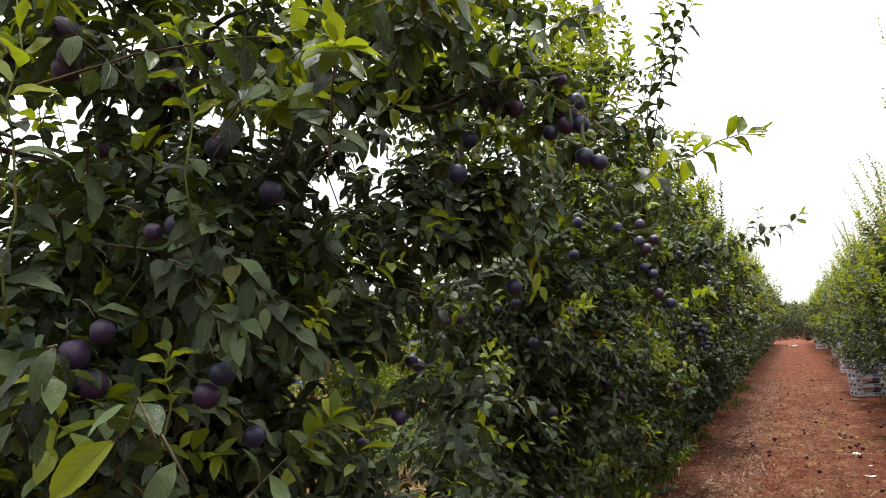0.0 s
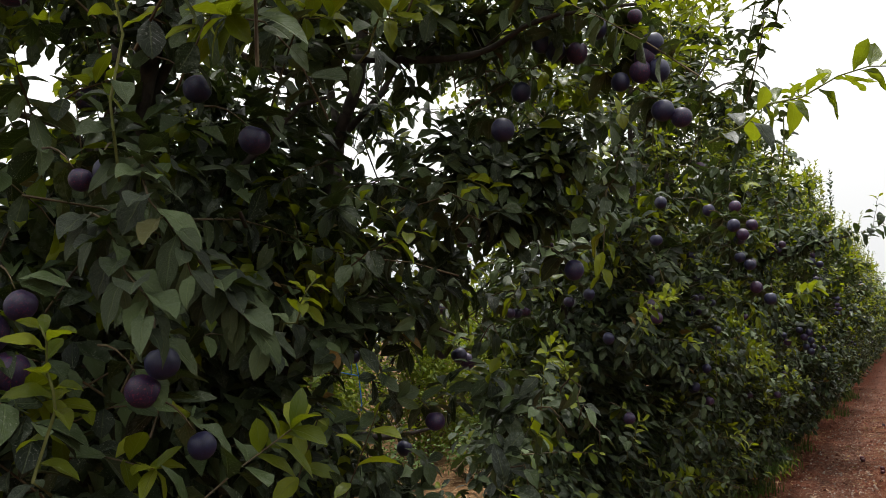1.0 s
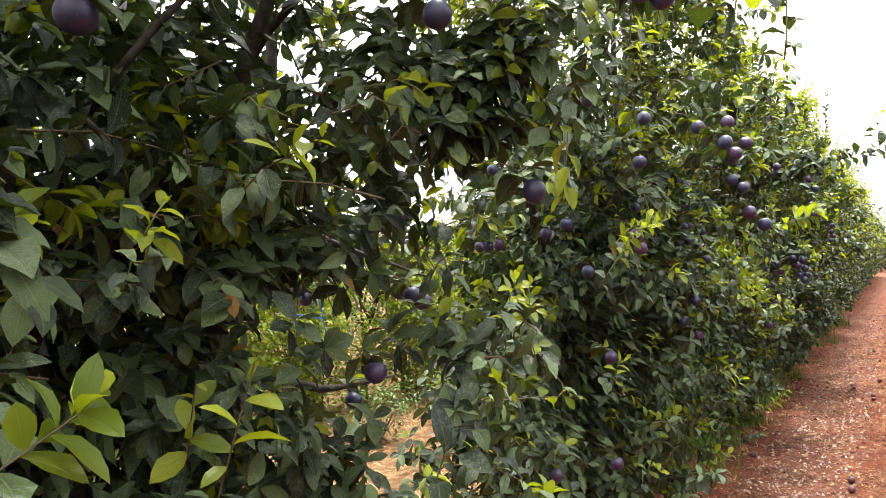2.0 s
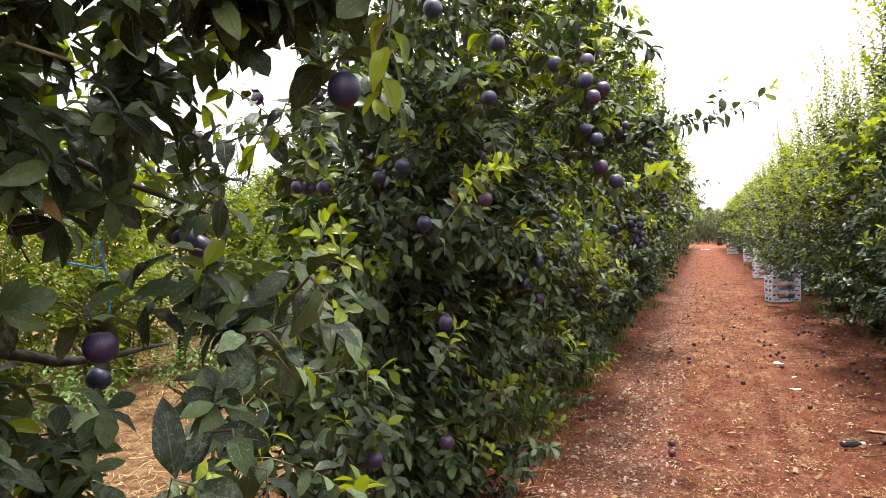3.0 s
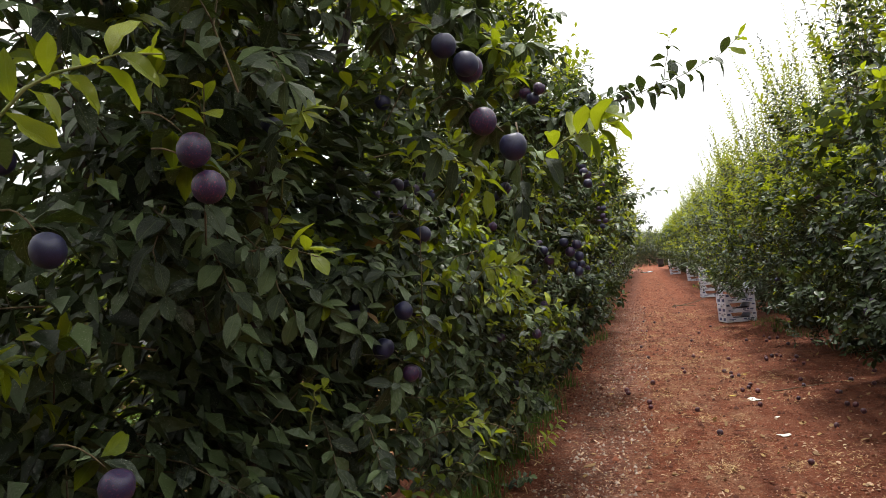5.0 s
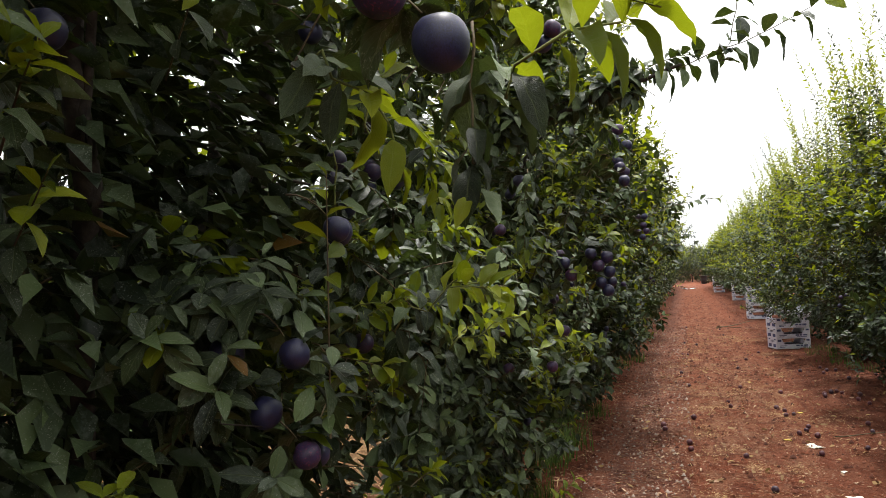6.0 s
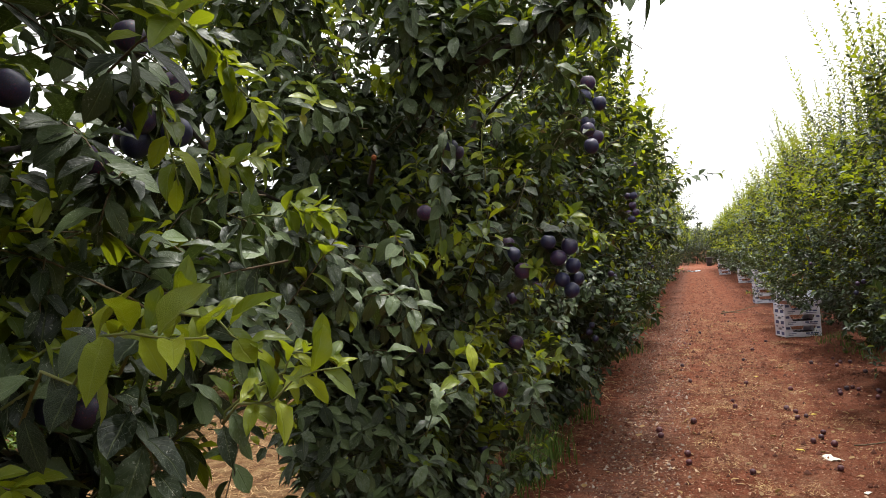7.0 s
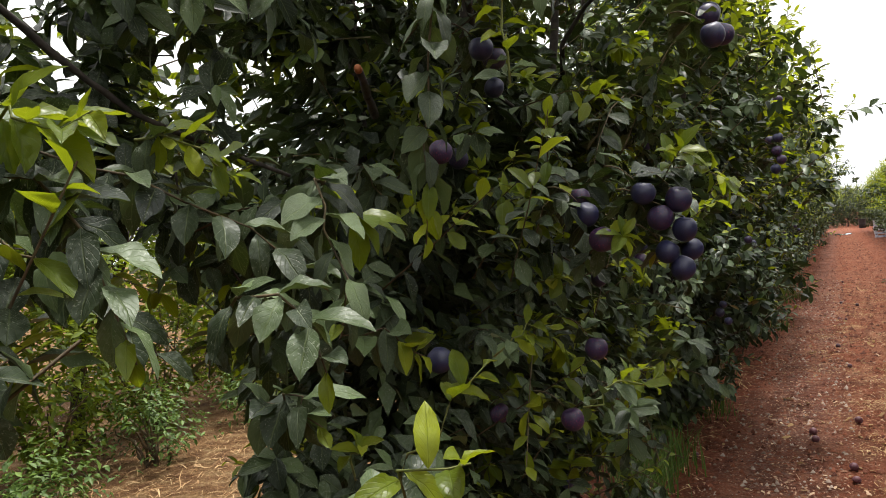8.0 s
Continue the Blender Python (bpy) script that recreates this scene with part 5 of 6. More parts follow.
def build_ground():
    xs = np.concatenate([[-900, -200, -60, -25], np.arange(-12, -3, 0.25), np.arange(-3, 3.5, 0.08), np.arange(3.5, 12, 0.5), [25, 60, 200, 900]])
    ys = np.concatenate([[-900, -200, -60, -20], np.arange(-6, 3, 0.25), np.arange(3, 16, 0.08), np.arange(16, 40, 0.2), np.arange(40, 90, 1.0), [120, 200, 900]])
    gx, gy = np.meshgrid(xs, ys, indexing="ij")
    fade = np.clip((40 - np.abs(gy)) / 30, 0, 1) * np.clip((14 - np.abs(gx)) / 4, 0, 1)
    gz = ground_height(gx, gy) * fade
    co = np.stack([gx, gy, gz], -1).reshape(-1, 3)
    nx, ny = len(xs), len(ys)
    i, j = np.meshgrid(np.arange(nx - 1), np.arange(ny - 1), indexing="ij")
    a = i * ny + j
    quads = np.stack([a, a + ny, a + ny + 1, a + 1], -1).reshape(-1)
    ob = new("ground", mesh_from("ground", co, quads, np.arange((nx - 1) * (ny - 1)) * 4, [M_SOIL]))
    return tagged(ob, "red soil ground with stones, straw and wheel ruts", "ground", kind="structure")


build_ground()

# ---- litter on the ground ----
def scatter_chips(name, label, n, xr, yr, seed, lengths, widths, mat, flat=0.25, near_x=None, clumps=0):
    """Short bent slips of straw, bark and leaf, lying about."""
    r = np.random.default_rng(seed)
    x, y = r.uniform(*xr, n), yr[0] + (yr[1] - yr[0]) * r.random(n) ** 1.4
    if clumps:
        pick, spread = r.integers(0, clumps, n), r.uniform(0.05, 0.17, clumps)
        x, y = x[:clumps][pick] + r.normal(0, 1, n) * spread[pick], y[:clumps][pick] + r.normal(0, 1.5, n) * spread[pick]
    if near_x is not None:
        x = near_x + r.normal(0, (xr[1] - xr[0]) / 4, n)
    ln, wd = r.uniform(*lengths, n), r.uniform(*widths, n)
    a, tilt = r.uniform(0, 6.28, n), r.normal(0, flat, n)
    d = np.stack([np.cos(a) * np.cos(tilt), np.sin(a) * np.cos(tilt), np.sin(tilt)], -1)
    w = np.stack([-np.sin(a), np.cos(a), r.normal(0, 0.3, n)], -1)
    mid = np.stack([x, y, ground_height(x, y) + 0.006 + 0.5 * ln * np.abs(np.sin(tilt))], -1)
    lift = np.array([0, 0, 1.0]) * (ln * r.uniform(-0.05, 0.16, n))[:, None]
    co = np.stack([mid - d * ln[:, None] / 2 - w * wd[:, None] / 2, mid - d * ln[:, None] / 2 + w * wd[:, None] / 2,
                   mid + w * wd[:, None] * 0.55 + lift, mid - w * wd[:, None] * 0.55 + lift,
                   mid + d * ln[:, None] / 2 + w * wd[:, None] * 0.3, mid + d * ln[:, None] / 2 - w * wd[:, None] * 0.3], 1)
    quads = np.array([0, 1, 2, 3, 3, 2, 4, 5])
    k = np.arange(n)
    me = mesh_from(name, co.reshape(-1, 3), (quads[None] + 6 * k[:, None]).ravel(), np.arange(2 * n) * 4, [mat], smooth=False)
    return tagged(new(name, me), label, "litter", kind="stuff")


def scatter_clods(name, label, n, xr, yr, seed, sizes, mat):
    r = np.random.default_rng(seed)
    x, y = r.uniform(*xr, n), yr[0] + (yr[1] - yr[0]) * r.random(n) ** 1.5
    s = sizes[0] + (sizes[1] - sizes[0]) * r.random(n) ** 3
    tpl = np.array([(1, 0, 0), (0.4, 0.9, 0), (-0.7, 0.7, 0.1), (-1, -0.1, 0), (-0.4, -0.9, 0), (0.7, -0.7, 0), (0.1, 0.1, 1.15), (0, 0, -0.6)], float)
    co = tpl[None] * s[:, None, None] * r.uniform(0.65, 1.2, (n, 8, 1))
    co += np.stack([x, y, ground_height(x, y) + s * 0.2], -1)[:, None]
    tri = np.array([[k, (k + 1) % 6, 6] for k in range(6)]).ravel()
    me = mesh_from(name, co.reshape(-1, 3), (tri[None] + 8 * np.arange(n)[:, None]).ravel(), np.arange(6 * n) * 3, [mat], smooth=False)
    return tagged(new(name, me), label, "soil", kind="stuff")


scatter_chips("straw_litter", "pale dry straw and bark slips on red soil", 7000, (-1.5, 1.9), (4.2, 26), 3, (0.005, 0.028), (0.003, 0.011), M_CHIP)
scatter_chips("straw_strip", "pale trodden straw along the middle of the path", 13000, (-0.9, 1.0), (4.2, 26), 13, (0.004, 0.022), (0.002, 0.007), M_CHIP, 0.2, 0.05)
scatter_chips("rut_litter", "grey bark chips along the wheel rut", 9000, (-1.3, -0.5), (4.2, 24), 14, (0.004, 0.022), (0.003, 0.010), M_CHIP, 0.25, -0.9)
scatter_chips("straw_patches", "matted patches of yellow straw on the path", 15000, (-0.7, 1.0), (4.4, 22), 15, (0.010, 0.055), (0.0014, 0.0036), M_STRAW, 0.2, None, 130)
scatter_chips("torn_leaf_litter", "pale torn dry leaves on the path", 1300, (-1.1, 1.7), (4.2, 16), 16, (0.012, 0.045), (0.006, 0.018), M_PALE_LEAF, 0.35, None, 240)
scatter_chips("leaf_litter", "dry brown fallen leaves on the soil", 900, (-1.8, 2.4), (4.5, 24), 4, (0.03, 0.065), (0.015, 0.03), M_DRY)
scatter_chips("straw_mulch", "thick golden straw over the next alley", 26000, (-5.6, -2.2), (-2, 17), 6, (0.03, 0.15), (0.002, 0.006), M_STRAW, 0.15)
scatter_chips("straw_fringe", "straw thinly strewn under the trees", 2500, (-2.4, -1.2), (2.0, 14), 7, (0.03, 0.14), (0.003, 0.007), M_STRAW, 0.15)
scatter_clods("soil_clods", "small crumbled lumps of red soil", 9000, (-1.6, 2.4), (4.4, 22), 8, (0.004, 0.022), M_CLOD)
scatter_clods("large_clods", "crumbly clods of red soil turned up by wheels", 260, (-1.5, 2.2), (4.4, 16), 18, (0.012, 0.032), M_CLOD)
scatter_clods("small_stones", "small grey stones pressed into the wheel rut", 3600, (-1.2, -0.4), (4.8, 24), 9, (0.004, 0.018), M_STONE)
scatter_clods("far_clods", "dark lumps of soil and trodden fruit along the path", 2600, (-1.3, 2.0), (14, 46), 19, (0.012, 0.034), M_CLOD)

FALLEN = "ripe purple plum fallen on the red soil"
PLUM_FALLEN = plum_mesh("plum_fallen", 14, 9)
PLUM_FALLEN.materials[0] = M_PLUM_DUSTY


def fallen(points, rng):
    for x, y in points:
        s = rng.uniform(0.042, 0.056)
        ob = tagged(new("fallen_plum", PLUM_FALLEN), FALLEN, "plum", "plums fallen on the path")
        ob.location = (x, y, float(ground_height(np.array(x), np.array(y))) + 0.42 * s)
        ob.rotation_euler = (rng.uniform(0, 6), rng.uniform(0, 6), rng.uniform(0, 6))
        ob.scale = (s, s, s * rng.uniform(0.85, 1.0))


rng = np.random.default_rng(21)
fallen([(-0.48, 6.74), (-0.47, 6.5), (0.01, 9.98), (0.12, 9.05), (-0.41, 10.18), (0.02, 12.23), (-0.64, 11.01), (1.03, 9.29), (0.98, 10.5), (1.3, 10.06), (1.35, 9.75),
        (0.63, 8.26), (1.76, 10.06), (1.85, 9.67), (1.0, 7.26), (1.07, 12.93), (1.46, 13.15), (0.52, 11.79)], rng)
fallen([(-0.66, 11.21), (-0.42, 10.41), (-0.37, 11.49), (-0.4, 13.65), (-0.5, 14.85), (0.01, 12.49), (1.09, 13.11), (1.18, 13.22), (1.45, 13.05), (0.64, 13.26), (0.48, 12.22),
        (0.54, 12.07), (0.61, 11.93), (0.61, 11.12), (0.53, 10.97), (0.65, 11.28), (0.67, 10.91), (0.59, 10.2), (-1.33, 10.41), (1.45, 15.1), (1.56, 15.09), (0.21, 13.55)], rng)
fallen([(rng.uniform(1.1, 2.1), rng.uniform(9.0, 16.0)) for _ in range(16)], rng)
fallen([(rng.uniform(-0.9, 0.9), rng.uniform(14.0, 24.0)) for _ in range(10)], rng)
fallen([(1.25, 13.3), (1.9, 14.2), (2.21, 13.7), (2.42, 13.3), (2.26, 12.4), (-1.45, 7.36), (-1.21, 7.2), (1.62, 11.2), (1.95, 11.6), (1.7, 16.2)], np.random.default_rng(22))


def flat_scrap(name, at, size, turn, mat, label, category, seed):
    """A crumpled thin scrap."""
    r = np.random.default_rng(seed)
    n = 7
    u, v = np.meshgrid(np.linspace(-0.5, 0.5, n), np.linspace(-0.5, 0.5, n), indexing="ij")
    edge = 1 + 0.18 * np.sin(np.arctan2(v, u) * 3 + seed)
    z = 0.10 * (r.random((n, n)) - 0.2) + 0.25 * np.maximum(0, np.abs(u) - 0.3)
    co = np.stack([u * size[0] * edge, v * size[1] * edge, np.abs(z) * size[1]], -1).reshape(-1, 3)
    i, j = np.meshgrid(np.arange(n - 1), np.arange(n - 1), indexing="ij")
    a = (i * n + j).ravel()
    me = mesh_from(name, co, np.stack([a, a + n, a + n + 1, a + 1], -1).ravel(), np.arange((n - 1) ** 2) * 4, [mat])
    ob = tagged(new(name, me), label, category)
    ob.location = (at[0], at[1], float(ground_height(np.array(at[0]), np.array(at[1]))) + 0.008)
    ob.rotation_euler = (0, 0, turn)
    sol = ob.modifiers.new("thick", "SOLIDIFY")
    sol.thickness = 0.003
    return ob


flat_scrap("paper_scrap", (0.61, 9.09), (0.09, 0.06), 0.4, M_PAPER, "crumpled off-white paper scrap on the soil", "litter", 1)
flat_scrap("paper_scrap", (0.58, 10.51), (0.14, 0.09), 2.0, M_PAPER, "torn pale paper scrap lying on the soil", "litter", 2)
flat_scrap("paper_scrap", (0.66, 9.75), (0.05, 0.03), 1.0, M_PAPER, "tiny white paper scrap on red soil", "litter", 3)
flat_scrap("bark_slab", (1.05, 7.59), (0.2, 0.06), -0.2, M_CHIP, "pale curled strip of bark on the soil", "litter", 4)
flat_scrap("yellow_leaf", (0.68, 12.05), (0.06, 0.035), 0.8, M_YELLOW, "yellow fallen leaf among dropped plums", "leaf", 5)
flat_scrap("yellow_leaf", (0.40, 10.7), (0.06, 0.035), 2.8, M_YELLOW, "yellow fallen leaf on red soil", "leaf", 6)
flat_scrap("yellow_leaf", (0.36, 14.1), (0.06, 0.035), 1.8, M_YELLOW, "yellow fallen leaf beside the wheel track", "leaf", 7)
flat_scrap("pale_sheet", (-0.1, 58.0), (0.7, 0.8), 0.3, M_SHEET, "pale blue plastic sheet lying across the path", "sheet", 8)


def wrapper():
    """A dark bottle-like container with a white end, lying on the soil."""
    b = Batch()
    s = np.linspace(0, 1, 12)
    put_tube(b, np.stack([0.15 * s - 0.07, 0 * s, 0.024 + 0 * s], -1), 0.026 * np.array([0.5, 0.92, 1, 1, 0.97, 1, 1, 0.98, 0.9, 0.6, 0.42, 0.4]), 14)
    thing = empty("plastic_bottle", (0.74, 7.08, 0.0), "small dark plastic bottle with a white cap, lying", "bottle")
    part("body", b.mesh("body", [M_WRAP]), thing)
    c = Batch()
    put_tube(c, [(0.078, 0, 0.024), (0.082, 0, 0.024), (0.105, 0, 0.024), (0.108, 0, 0.024)], [0.013, 0.015, 0.015, 0.012], 12)
    part("cap", c.mesh("cap", [M_PAPER]), thing, "white plastic cap")
    thing.rotation_euler = (0, 0, 0.35)
    return thing


wrapper()


def stick(points, r, label):
    b = Batch()
    pts = np.array(points, float)
    s = np.linspace(0, len(pts) - 1, 9)
    line = np.stack([np.interp(s, np.arange(len(pts)), pts[:, k]) for k in range(2)] + [0 * s], -1)
    line += np.random.default_rng(int(abs(pts[0, 0]) * 100)).normal(0, 0.006, line.shape)
    line[:, 2] = ground_height(line[:, 0], line[:, 1]) + r + 0.004
    put_tube(b, line, np.linspace(r, r * 0.45, 9), 6)
    return tagged(new("fallen_stick", b.mesh("fallen_stick", [M_TWIG])), label, "stick")


stick([(0.75, 6.9), (1.2, 6.96)], 0.006, "thin dry brown stick on the soil")
stick([(0.85, 6.3), (1.02, 6.75)], 0.005, "thin dry twig lying on red soil")
stick([(0.3, 23.0), (1.3, 25.2)], 0.014, "long pale dry branch across the path")
stick([(0.35, 23.6), (0.9, 23.2)], 0.012, "short pale dry branch on the path")
stick([(0.8, 10.9), (1.5, 11.2)], 0.006, "fallen plum twig with bare stem")


# ---- crates ----
def panel_box(bm, x0, x1, y0, y1, z0, z1):
    v = [bm.verts.new(p) for p in ((x0, y0, z0), (x1, y0, z0), (x1, y1, z0), (x0, y1, z0), (x0, y0, z1), (x1, y0, z1), (x1, y1, z1), (x0, y1, z1))]
    for f in ((0, 3, 2, 1), (4, 5, 6, 7), (0, 1, 5, 4), (1, 2, 6, 5), (2, 3, 7, 6), (3, 0, 4, 7)):
        bm.faces.new([v[k] for k in f])


def boxes_mesh(name, boxes, mat, bevel=0.003):
    bm = bmesh.new()
    for b in boxes:
        panel_box(bm, *b)
    if bevel:
        bmesh.ops.bevel(bm, geom=bm.edges[:], offset=bevel, segments=1, affect="EDGES")
    me = bpy.data.meshes.new(name)
    bm.to_mesh(me)
    bm.free()
    me.materials.append(mat)
    return me


CW, CD, CH, TH = 0.60, 0.40, 0.185, 0.012


def wall_mesh(name, length, outline, mat):
    """An upright card wall, its edge drawn as an outline of points along it and up."""
    bm = bmesh.new()
    front = [bm.verts.new((u * length, -TH / 2, v)) for u, v in outline]
    bm.faces.new(front)
    side = bmesh.ops.extrude_face_region(bm, geom=bm.faces[:])
    bmesh.ops.translate(bm, vec=(0, TH, 0), verts=[v for v in side["geom"] if isinstance(v, bmesh.types.BMVert)])
    bmesh.ops.recalc_face_normals(bm, faces=bm.faces[:])
    me = bpy.data.meshes.new(name)
    bm.to_mesh(me)
    bm.free()
    me.materials.append(mat)
    return me


def crate_meshes():
    """Base, two long walls that dip in the middle, two end walls with a grip hole, corner posts and printed marks."""
    dip = [(-0.5, 0.0), (0.5, 0.0), (0.5, CH), (0.36, CH), (0.27, 0.08), (-0.27, 0.08), (-0.36, CH), (-0.5, CH)]
    made = [("base", boxes_mesh("base", [(-CW / 2, CW / 2, -CD / 2, CD / 2, 0.004, 0.014)], M_WHITE), (0, 0, 0))]
    side = wall_mesh("side_panel", CW, dip, M_WHITE)
    made += [("side_panel", side, (0, -CD / 2, 0)), ("side_panel", side, (0, CD / 2, 0))]
    y = CD / 2 - TH
    end = boxes_mesh("end_panel", [(-TH / 2, TH / 2, -y, y, 0, 0.11), (-TH / 2, TH / 2, -y, -0.06, 0.11, 0.15), (-TH / 2, TH / 2, 0.06, y, 0.11, 0.15), (-TH / 2, TH / 2, -y, y, 0.15, CH)], M_WHITE, 0)
    made += [("end_panel", end, (-CW / 2 + TH / 2, 0, 0)), ("end_panel", end, (CW / 2 - TH / 2, 0, 0))]
    front = -CD / 2 - TH / 2 - 0.002
    for x0, x1, z0, z1 in ((-0.285, -0.222, 0.13, 0.17), (-0.25, -0.12, 0.05, 0.062), (-0.25, -0.16, 0.028, 0.038), (0.04, 0.1, 0.045, 0.07), (0.115, 0.16, 0.045, 0.07), (0.175, 0.25, 0.045, 0.07), (0.06, 0.24, 0.022, 0.032), (0.225, 0.28, 0.135, 0.165)):
        made.append(("printed_mark", boxes_mesh("printed_mark", [(x0, x1, front, front + 0.003, z0, z1)], M_PRINT, 0), (0, 0, 0)))
    for y0, y1, z0, z1 in ((-0.16, -0.05, 0.03, 0.085), (0.03, 0.15, 0.03, 0.085), (-0.16, -0.09, 0.156, 0.176), (0.08, 0.15, 0.156, 0.176)):
        made.append(("printed_mark", boxes_mesh("printed_mark", [(-CW / 2 - 0.002, -CW / 2 + 0.001, y0, y1, z0, z1)], M_PRINT, 0), (0, 0, 0)))
    return made


CRATE_PARTS = crate_meshes()


def crate(x, y, z, turn, tilt=0.0):
    c = empty("fruit_crate", (x, y, z), "white cardboard fruit crate with dark blue print, stacked", "crate", "crates stacked under the trees")
    for name, me, at in CRATE_PARTS:
        part(name, me, c, "dark blue printed marks" if name == "printed_mark" else "").location = at
    c.rotation_euler = (0, radians(tilt), radians(turn))
    return c


def crate_fruit(x, y, z, turn, seed):
    """A layer of plums that fills a crate."""
    r = np.random.default_rng(seed)
    co = np.array([v.co[:] for v in PLUM_SMALL.vertices])
    loops = np.array([l.vertex_index for l in PLUM_SMALL.loops])
    starts = np.array([p.loop_start for p in PLUM_SMALL.polygons])
    heap = Batch()
    for gx in range(9):
        for gy in range(6):
            heap.add(co * 0.058 + np.array([-0.248 + 0.062 * gx, -0.155 + 0.062 * gy, 0.05 + r.uniform(-0.008, 0.012)]), loops, starts)
    ob = tagged(new("crated_plums", heap.mesh("crated_plums", [M_PLUM])), "layer of dark ripe plums filling a crate", "plum", kind="stuff")
    ob.location = (x, y, z)
    ob.rotation_euler = (0, 0, radians(turn))
    return ob


rng = np.random.default_rng(33)
for x, y, count, turn in ((1.36, 18.3, 3, 15), (1.58, 26.3, 5, 6), (1.9, 38.5, 4, 4), (1.52, 49.9, 5, 2)):
    for k in range(count):
        spot = (x + rng.normal(0, 0.018), y + rng.normal(0, 0.015), 0.012 + k * (CH + 0.002), turn + rng.normal(0, 2.0))
        crate(*spot)
        if y < 30:
            crate_fruit(*spot, 700 + k)
crate(1.40, 18.32, 0.012 + 3 * (CH + 0.002) + 0.027, 12, 5)

bin_b = Batch()
put_tube(bin_b, [(0, 0, 0), (0, 0, 0.01), (0, 0, 0.4), (0, 0, 0.72), (0, 0, 0.74), (0, 0, 0.75)], [0.2, 0.24, 0.27, 0.29, 0.31, 0.30], 16)
ob = tagged(new("picking_bin", bin_b.mesh("picking_bin", [M_BIN])), "dark round picking bin standing on the path", "bin")
ob.location = (1.3, 74.0, 0)


# ---- twine ----
def twine(points, r, label):
    b = Batch()
    pts = np.array(points, float)
    s = np.linspace(0, len(pts) - 1, 6 * len(pts))
    line = np.stack([np.interp(s, np.arange(len(pts)), pts[:, k]) for k in range(3)], -1)
    line = np.concatenate([line[:1], (line[:-2] + line[1:-1] + line[2:]) / 3, line[-1:]])
    put_tube(b, line, np.full(len(line), r), 6)
    return part("tie", b.mesh("tie", [M_TWINE]), near_trees[0], label)


twine([(-1.0, 1.74, 1.84), (-1.0, 1.74, 1.79), (-1.0, 1.745, 1.75), (-0.995, 1.755, 1.72), (-1.0, 1.735, 1.71), (-1.0, 1.725, 1.74), (-0.995, 1.75, 1.755)], 0.006, "knotted blue twine round a limb")
twine([(-1.01, 1.84, 1.56), (-1.0, 1.86, 1.46), (-1.0, 1.875, 1.38), (-1.0, 1.89, 1.28), (-1.0, 1.885, 1.24)], 0.0035, "hanging blue twine")
twine([(-1.02, 1.63, 1.485), (-1.0, 1.71, 1.465), (-1.0, 1.79, 1.45), (-1.0, 1.86, 1.44)], 0.0035, "blue twine drawn between branches")
twine([(-1.0, 1.81, 1.66), (-1.0, 1.8, 1.54), (-1.0, 1.8, 1.45)], 0.002, "thin hanging blue twine")


# ---- weeds, grass and the scrub beyond the next alley ----
def shrub(x, y, height, width, seed, mat, label, n=520, leaf_len=0.09):
    r = np.random.default_rng(seed)
    thing = empty("shrub", (x, y, 0), label, "shrub", "scrub beyond the next alley")
    z = height * r.random(n) ** 0.75
    rad = width * np.sin(np.clip(z / height, 0.08, 0.97) * np.pi) ** 0.6 * np.sqrt(r.random(n))
    a = r.uniform(0, 6.28, n)
    o = np.stack([rad * np.cos(a), rad * np.sin(a), z * 0.85], -1)
    d = unit(np.stack([np.cos(a) * 0.5, np.sin(a) * 0.5, np.ones(n)], -1) + r.normal(0, 0.3, (n, 3)))
    pts, base, way, nrm, size, kind = shoot_leaves(r, o, d, r.uniform(0.15, 0.5, n), 9, leaf_len, 0.0, 0.3)
    leaves, stems = Batch(), Batch()
    put_leaves(leaves, LEAF_FAR[0], base, way, nrm, size, kind)
    for k in range(9):
        e = o[r.integers(0, n)]
        put_tube(stems, bend((r.normal(0, 0.05), r.normal(0, 0.05), 0), e, 0.05, 5, r, 0.02), np.linspace(0.014, 0.005, 5), 5)
    tagged(part("foliage", leaves.mesh("foliage", [mat]), thing), kind="stuff")
    tagged(part("stem", stems.mesh("stem", [M_TWIG]), thing), kind="stuff")
    return thing


rng = np.random.default_rng(44)
for k in range(15):
    h = rng.uniform(2.1, 2.9)
    shrub(-6.0 + rng.normal(0, 0.45), 2.0 + 1.15 * k + rng.normal(0, 0.2), h, rng.uniform(0.55, 0.85), 200 + k, M_WEED,
          "bright yellow-green weedy shrub beyond the straw")
for k in range(15):
    shrub(-7.6 + rng.normal(0, 0.4), 1.5 + 1.5 * k, rng.uniform(2.5, 3.2), 1.2, 240 + k, M_LEAF_FAR, "darker green bush behind the weeds", 240, 0.11)
for k in range(10):
    shrub(-5.0 + rng.normal(0, 0.25), 4.0 + 1.3 * k, rng.uniform(0.3, 0.6), 0.35, 270 + k, M_GRASS, "low green weed clump on the straw", 90, 0.06)


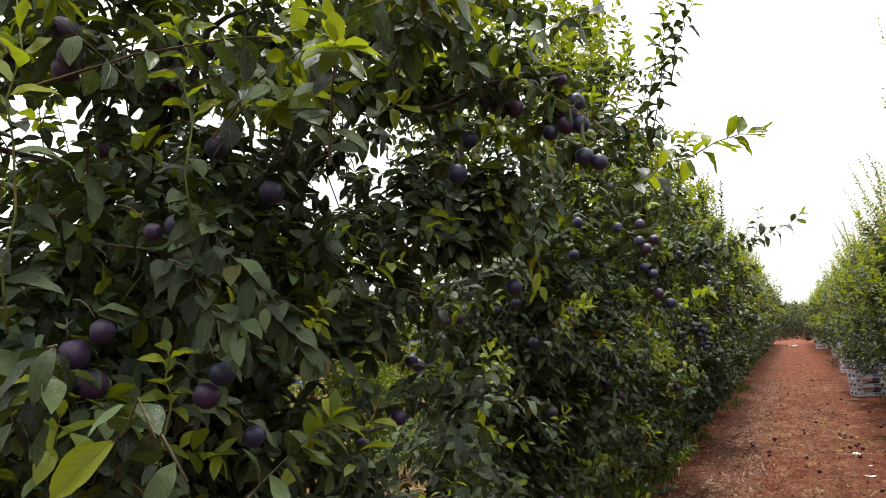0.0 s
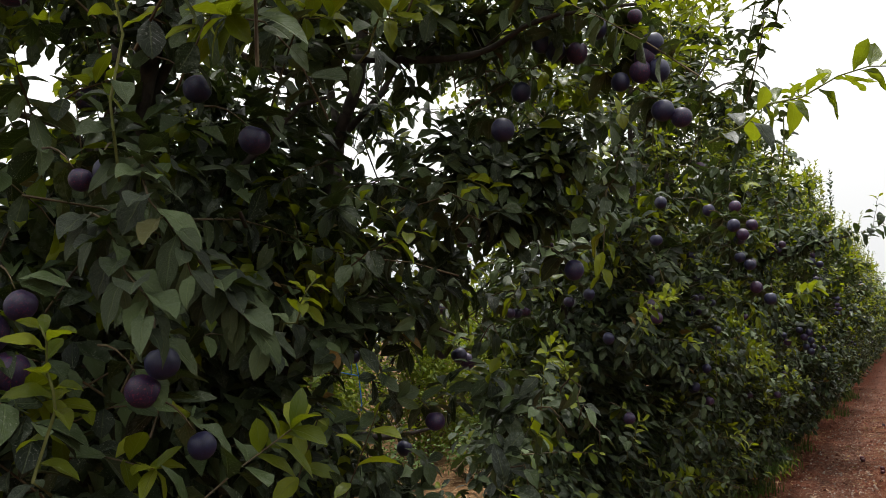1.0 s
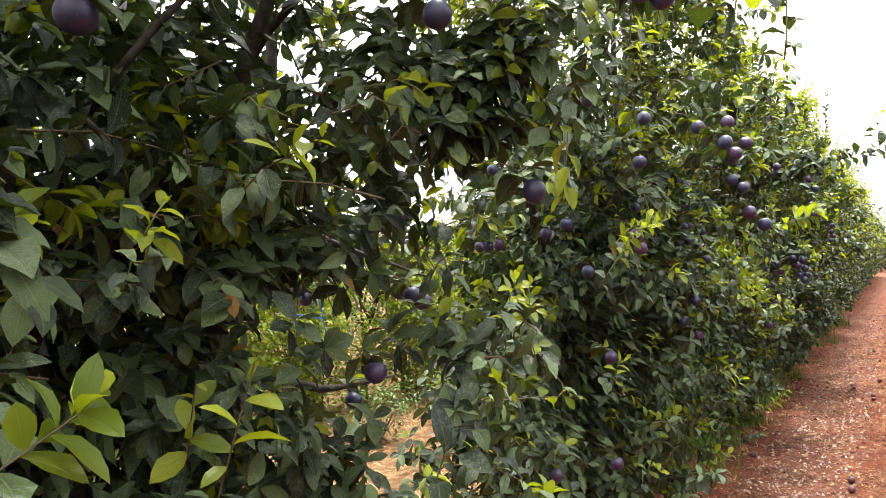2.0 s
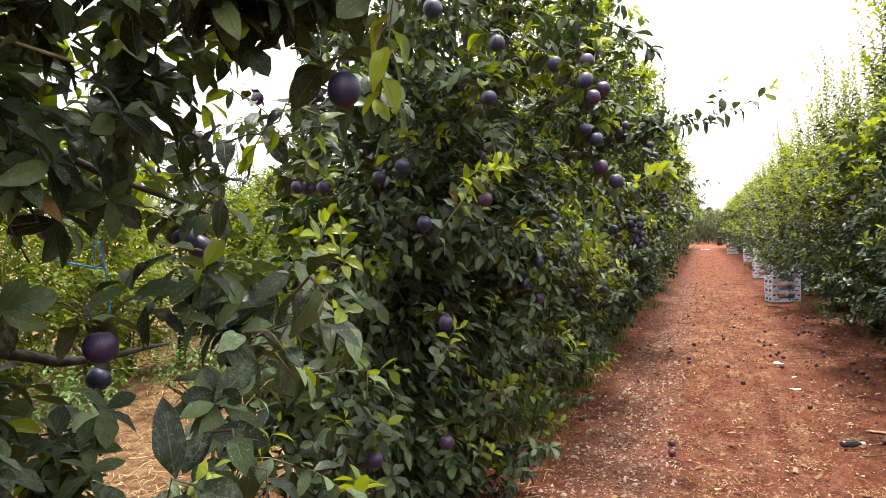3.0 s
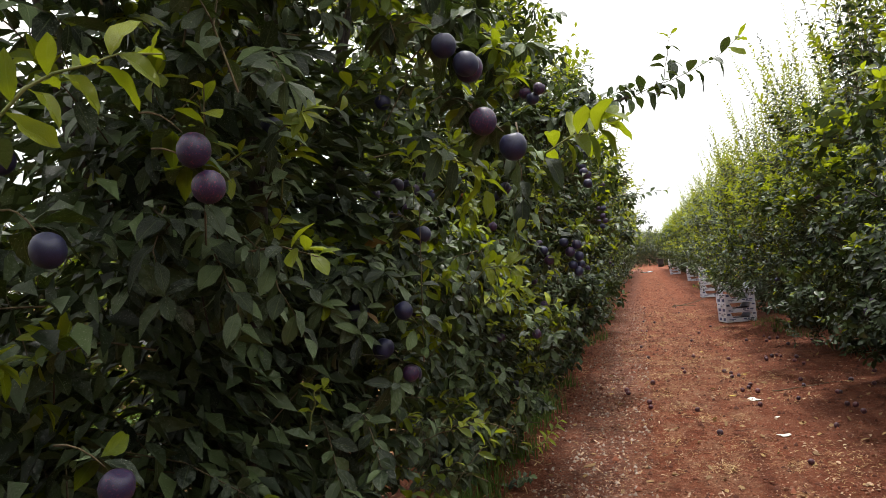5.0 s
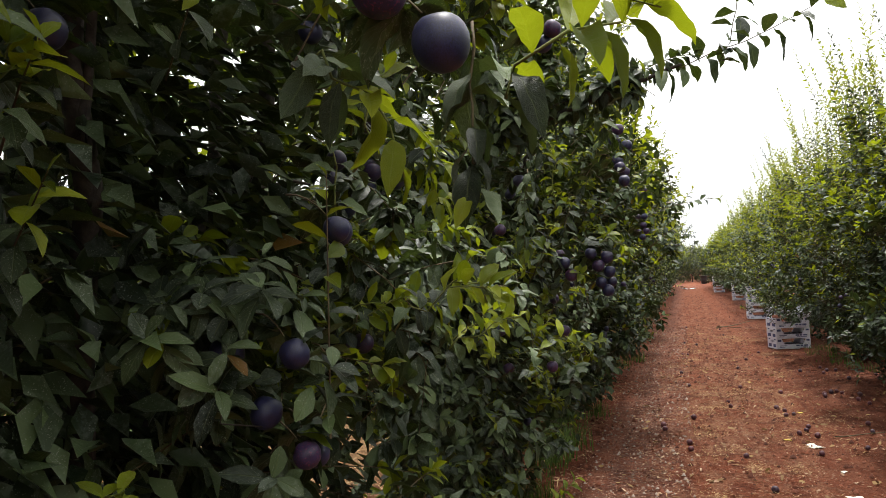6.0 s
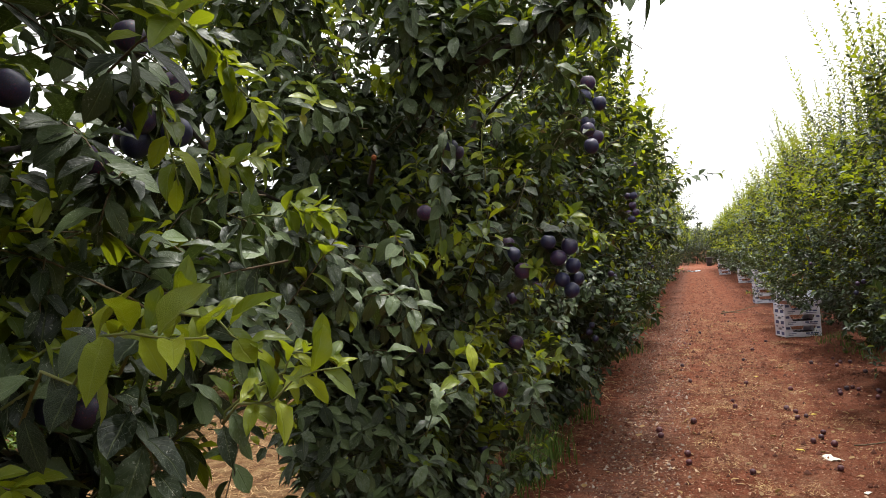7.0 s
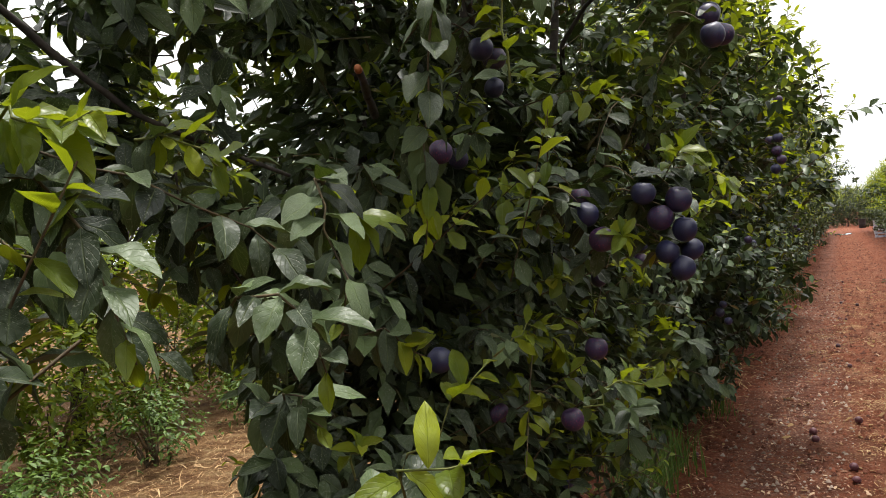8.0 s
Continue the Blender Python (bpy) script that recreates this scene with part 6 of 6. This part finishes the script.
def grass_tuft(x, y, n, height, seed, label="tuft of green grass at the foot of trees"):
    r = np.random.default_rng(seed)
    a, lean = r.uniform(0, 6.28, n), r.uniform(0.15, 0.8, n)
    h = height * r.uniform(0.5, 1.1, n)
    root = np.stack([r.normal(0, 0.07, n), r.normal(0, 0.12, n), 0 * h], -1)
    d = np.stack([np.cos(a), np.sin(a), 0 * a], -1)
    side = np.stack([-np.sin(a), np.cos(a), 0 * a], -1) * 0.0045
    rows = []
    for f in (0.0, 0.4, 0.75, 1.0):
        c = root + d * (lean * h * f**2)[:, None] + np.array([0, 0, 1.0]) * (h * (f - 0.25 * lean * f**2))[:, None]
        rows += [c - side * (1.05 - f), c + side * (1.05 - f)]
    co = np.stack(rows, 1)
    quads = np.array([0, 1, 3, 2, 2, 3, 5, 4, 4, 5, 7, 6])
    me = mesh_from("grass_tuft", co.reshape(-1, 3), (quads[None] + 8 * np.arange(n)[:, None]).ravel(), np.arange(3 * n) * 4, [M_GRASS])
    ob = tagged(new("grass_tuft", me), label, "grass", "grass tufts under the trees", "stuff")
    ob.location = (x, y, float(ground_height(np.array(x), np.array(y))))
    return ob


rng = np.random.default_rng(55)
for k in range(16):
    grass_tuft(-1.62 + rng.normal(0, 0.14), 6.2 + 0.16 * k + rng.normal(0, 0.08), 50, 0.25, 300 + k)
for k in range(8):
    grass_tuft(-1.6 + rng.normal(0, 0.1), 9.3 + 0.14 * k, 60, 0.32, 330 + k)
for k in range(8):
    grass_tuft(2.06 + rng.normal(0, 0.1), 8.6 + 0.18 * k, 80, 0.32, 350 + k)
for k in range(10):
    grass_tuft(1.85 + rng.normal(0, 0.15), 15.0 + 0.35 * k, 30, 0.16, 370 + k)
for k in range(14):
    grass_tuft(-1.45 + rng.normal(0, 0.1), 11.5 + 0.8 * k, 50, 0.3, 390 + k)


def bare_tree(x, y, height, seed):
    """A leafless grey tree: a trunk that forks again and again into fine twigs."""
    r = np.random.default_rng(seed)
    tree = empty("bare_tree", (x, y, 0), "bare grey-brown dead fruit tree among weeds", "tree", "scrub beyond the next alley")
    trunk = Batch()
    put_tube(trunk, bend((0, 0, -0.03), (0.05, 0.03, 0.3 * height), 0, 6, r, 0.01), np.linspace(0.06, 0.045, 6), 8)
    part("trunk", trunk.mesh("trunk", [M_BARK]), tree)
    for k in range(6):
        limb = Batch()
        level = [(np.array([0.05, 0.03, 0.3 * height]), unit(np.array([math.cos(k * 1.05) * 0.6, math.sin(k * 1.05) * 0.6, 1.0])), 0.32 * height, 0.024)]
        for depth in range(4):
            after = []
            for p, d, length, radius in level:
                tip = p + d * length
                put_tube(limb, bend(p, tip, 0.02, 5, r, 0.05 * length), np.linspace(radius, 0.6 * radius, 5), 5)
                for _ in range(3):
                    start = p + d * length * r.uniform(0.45, 1.0)
                    after.append((start, unit(d + r.normal(0, 0.5, 3) + np.array([0, 0, 0.25])), length * r.uniform(0.5, 0.7), 0.55 * radius))
            level = after
        part("limb", limb.mesh("limb", [M_BARK]), tree)
    return tree


bare_tree(-6.1, 8.2, 3.2, 501)
bare_tree(-6.3, 9.4, 2.9, 502)
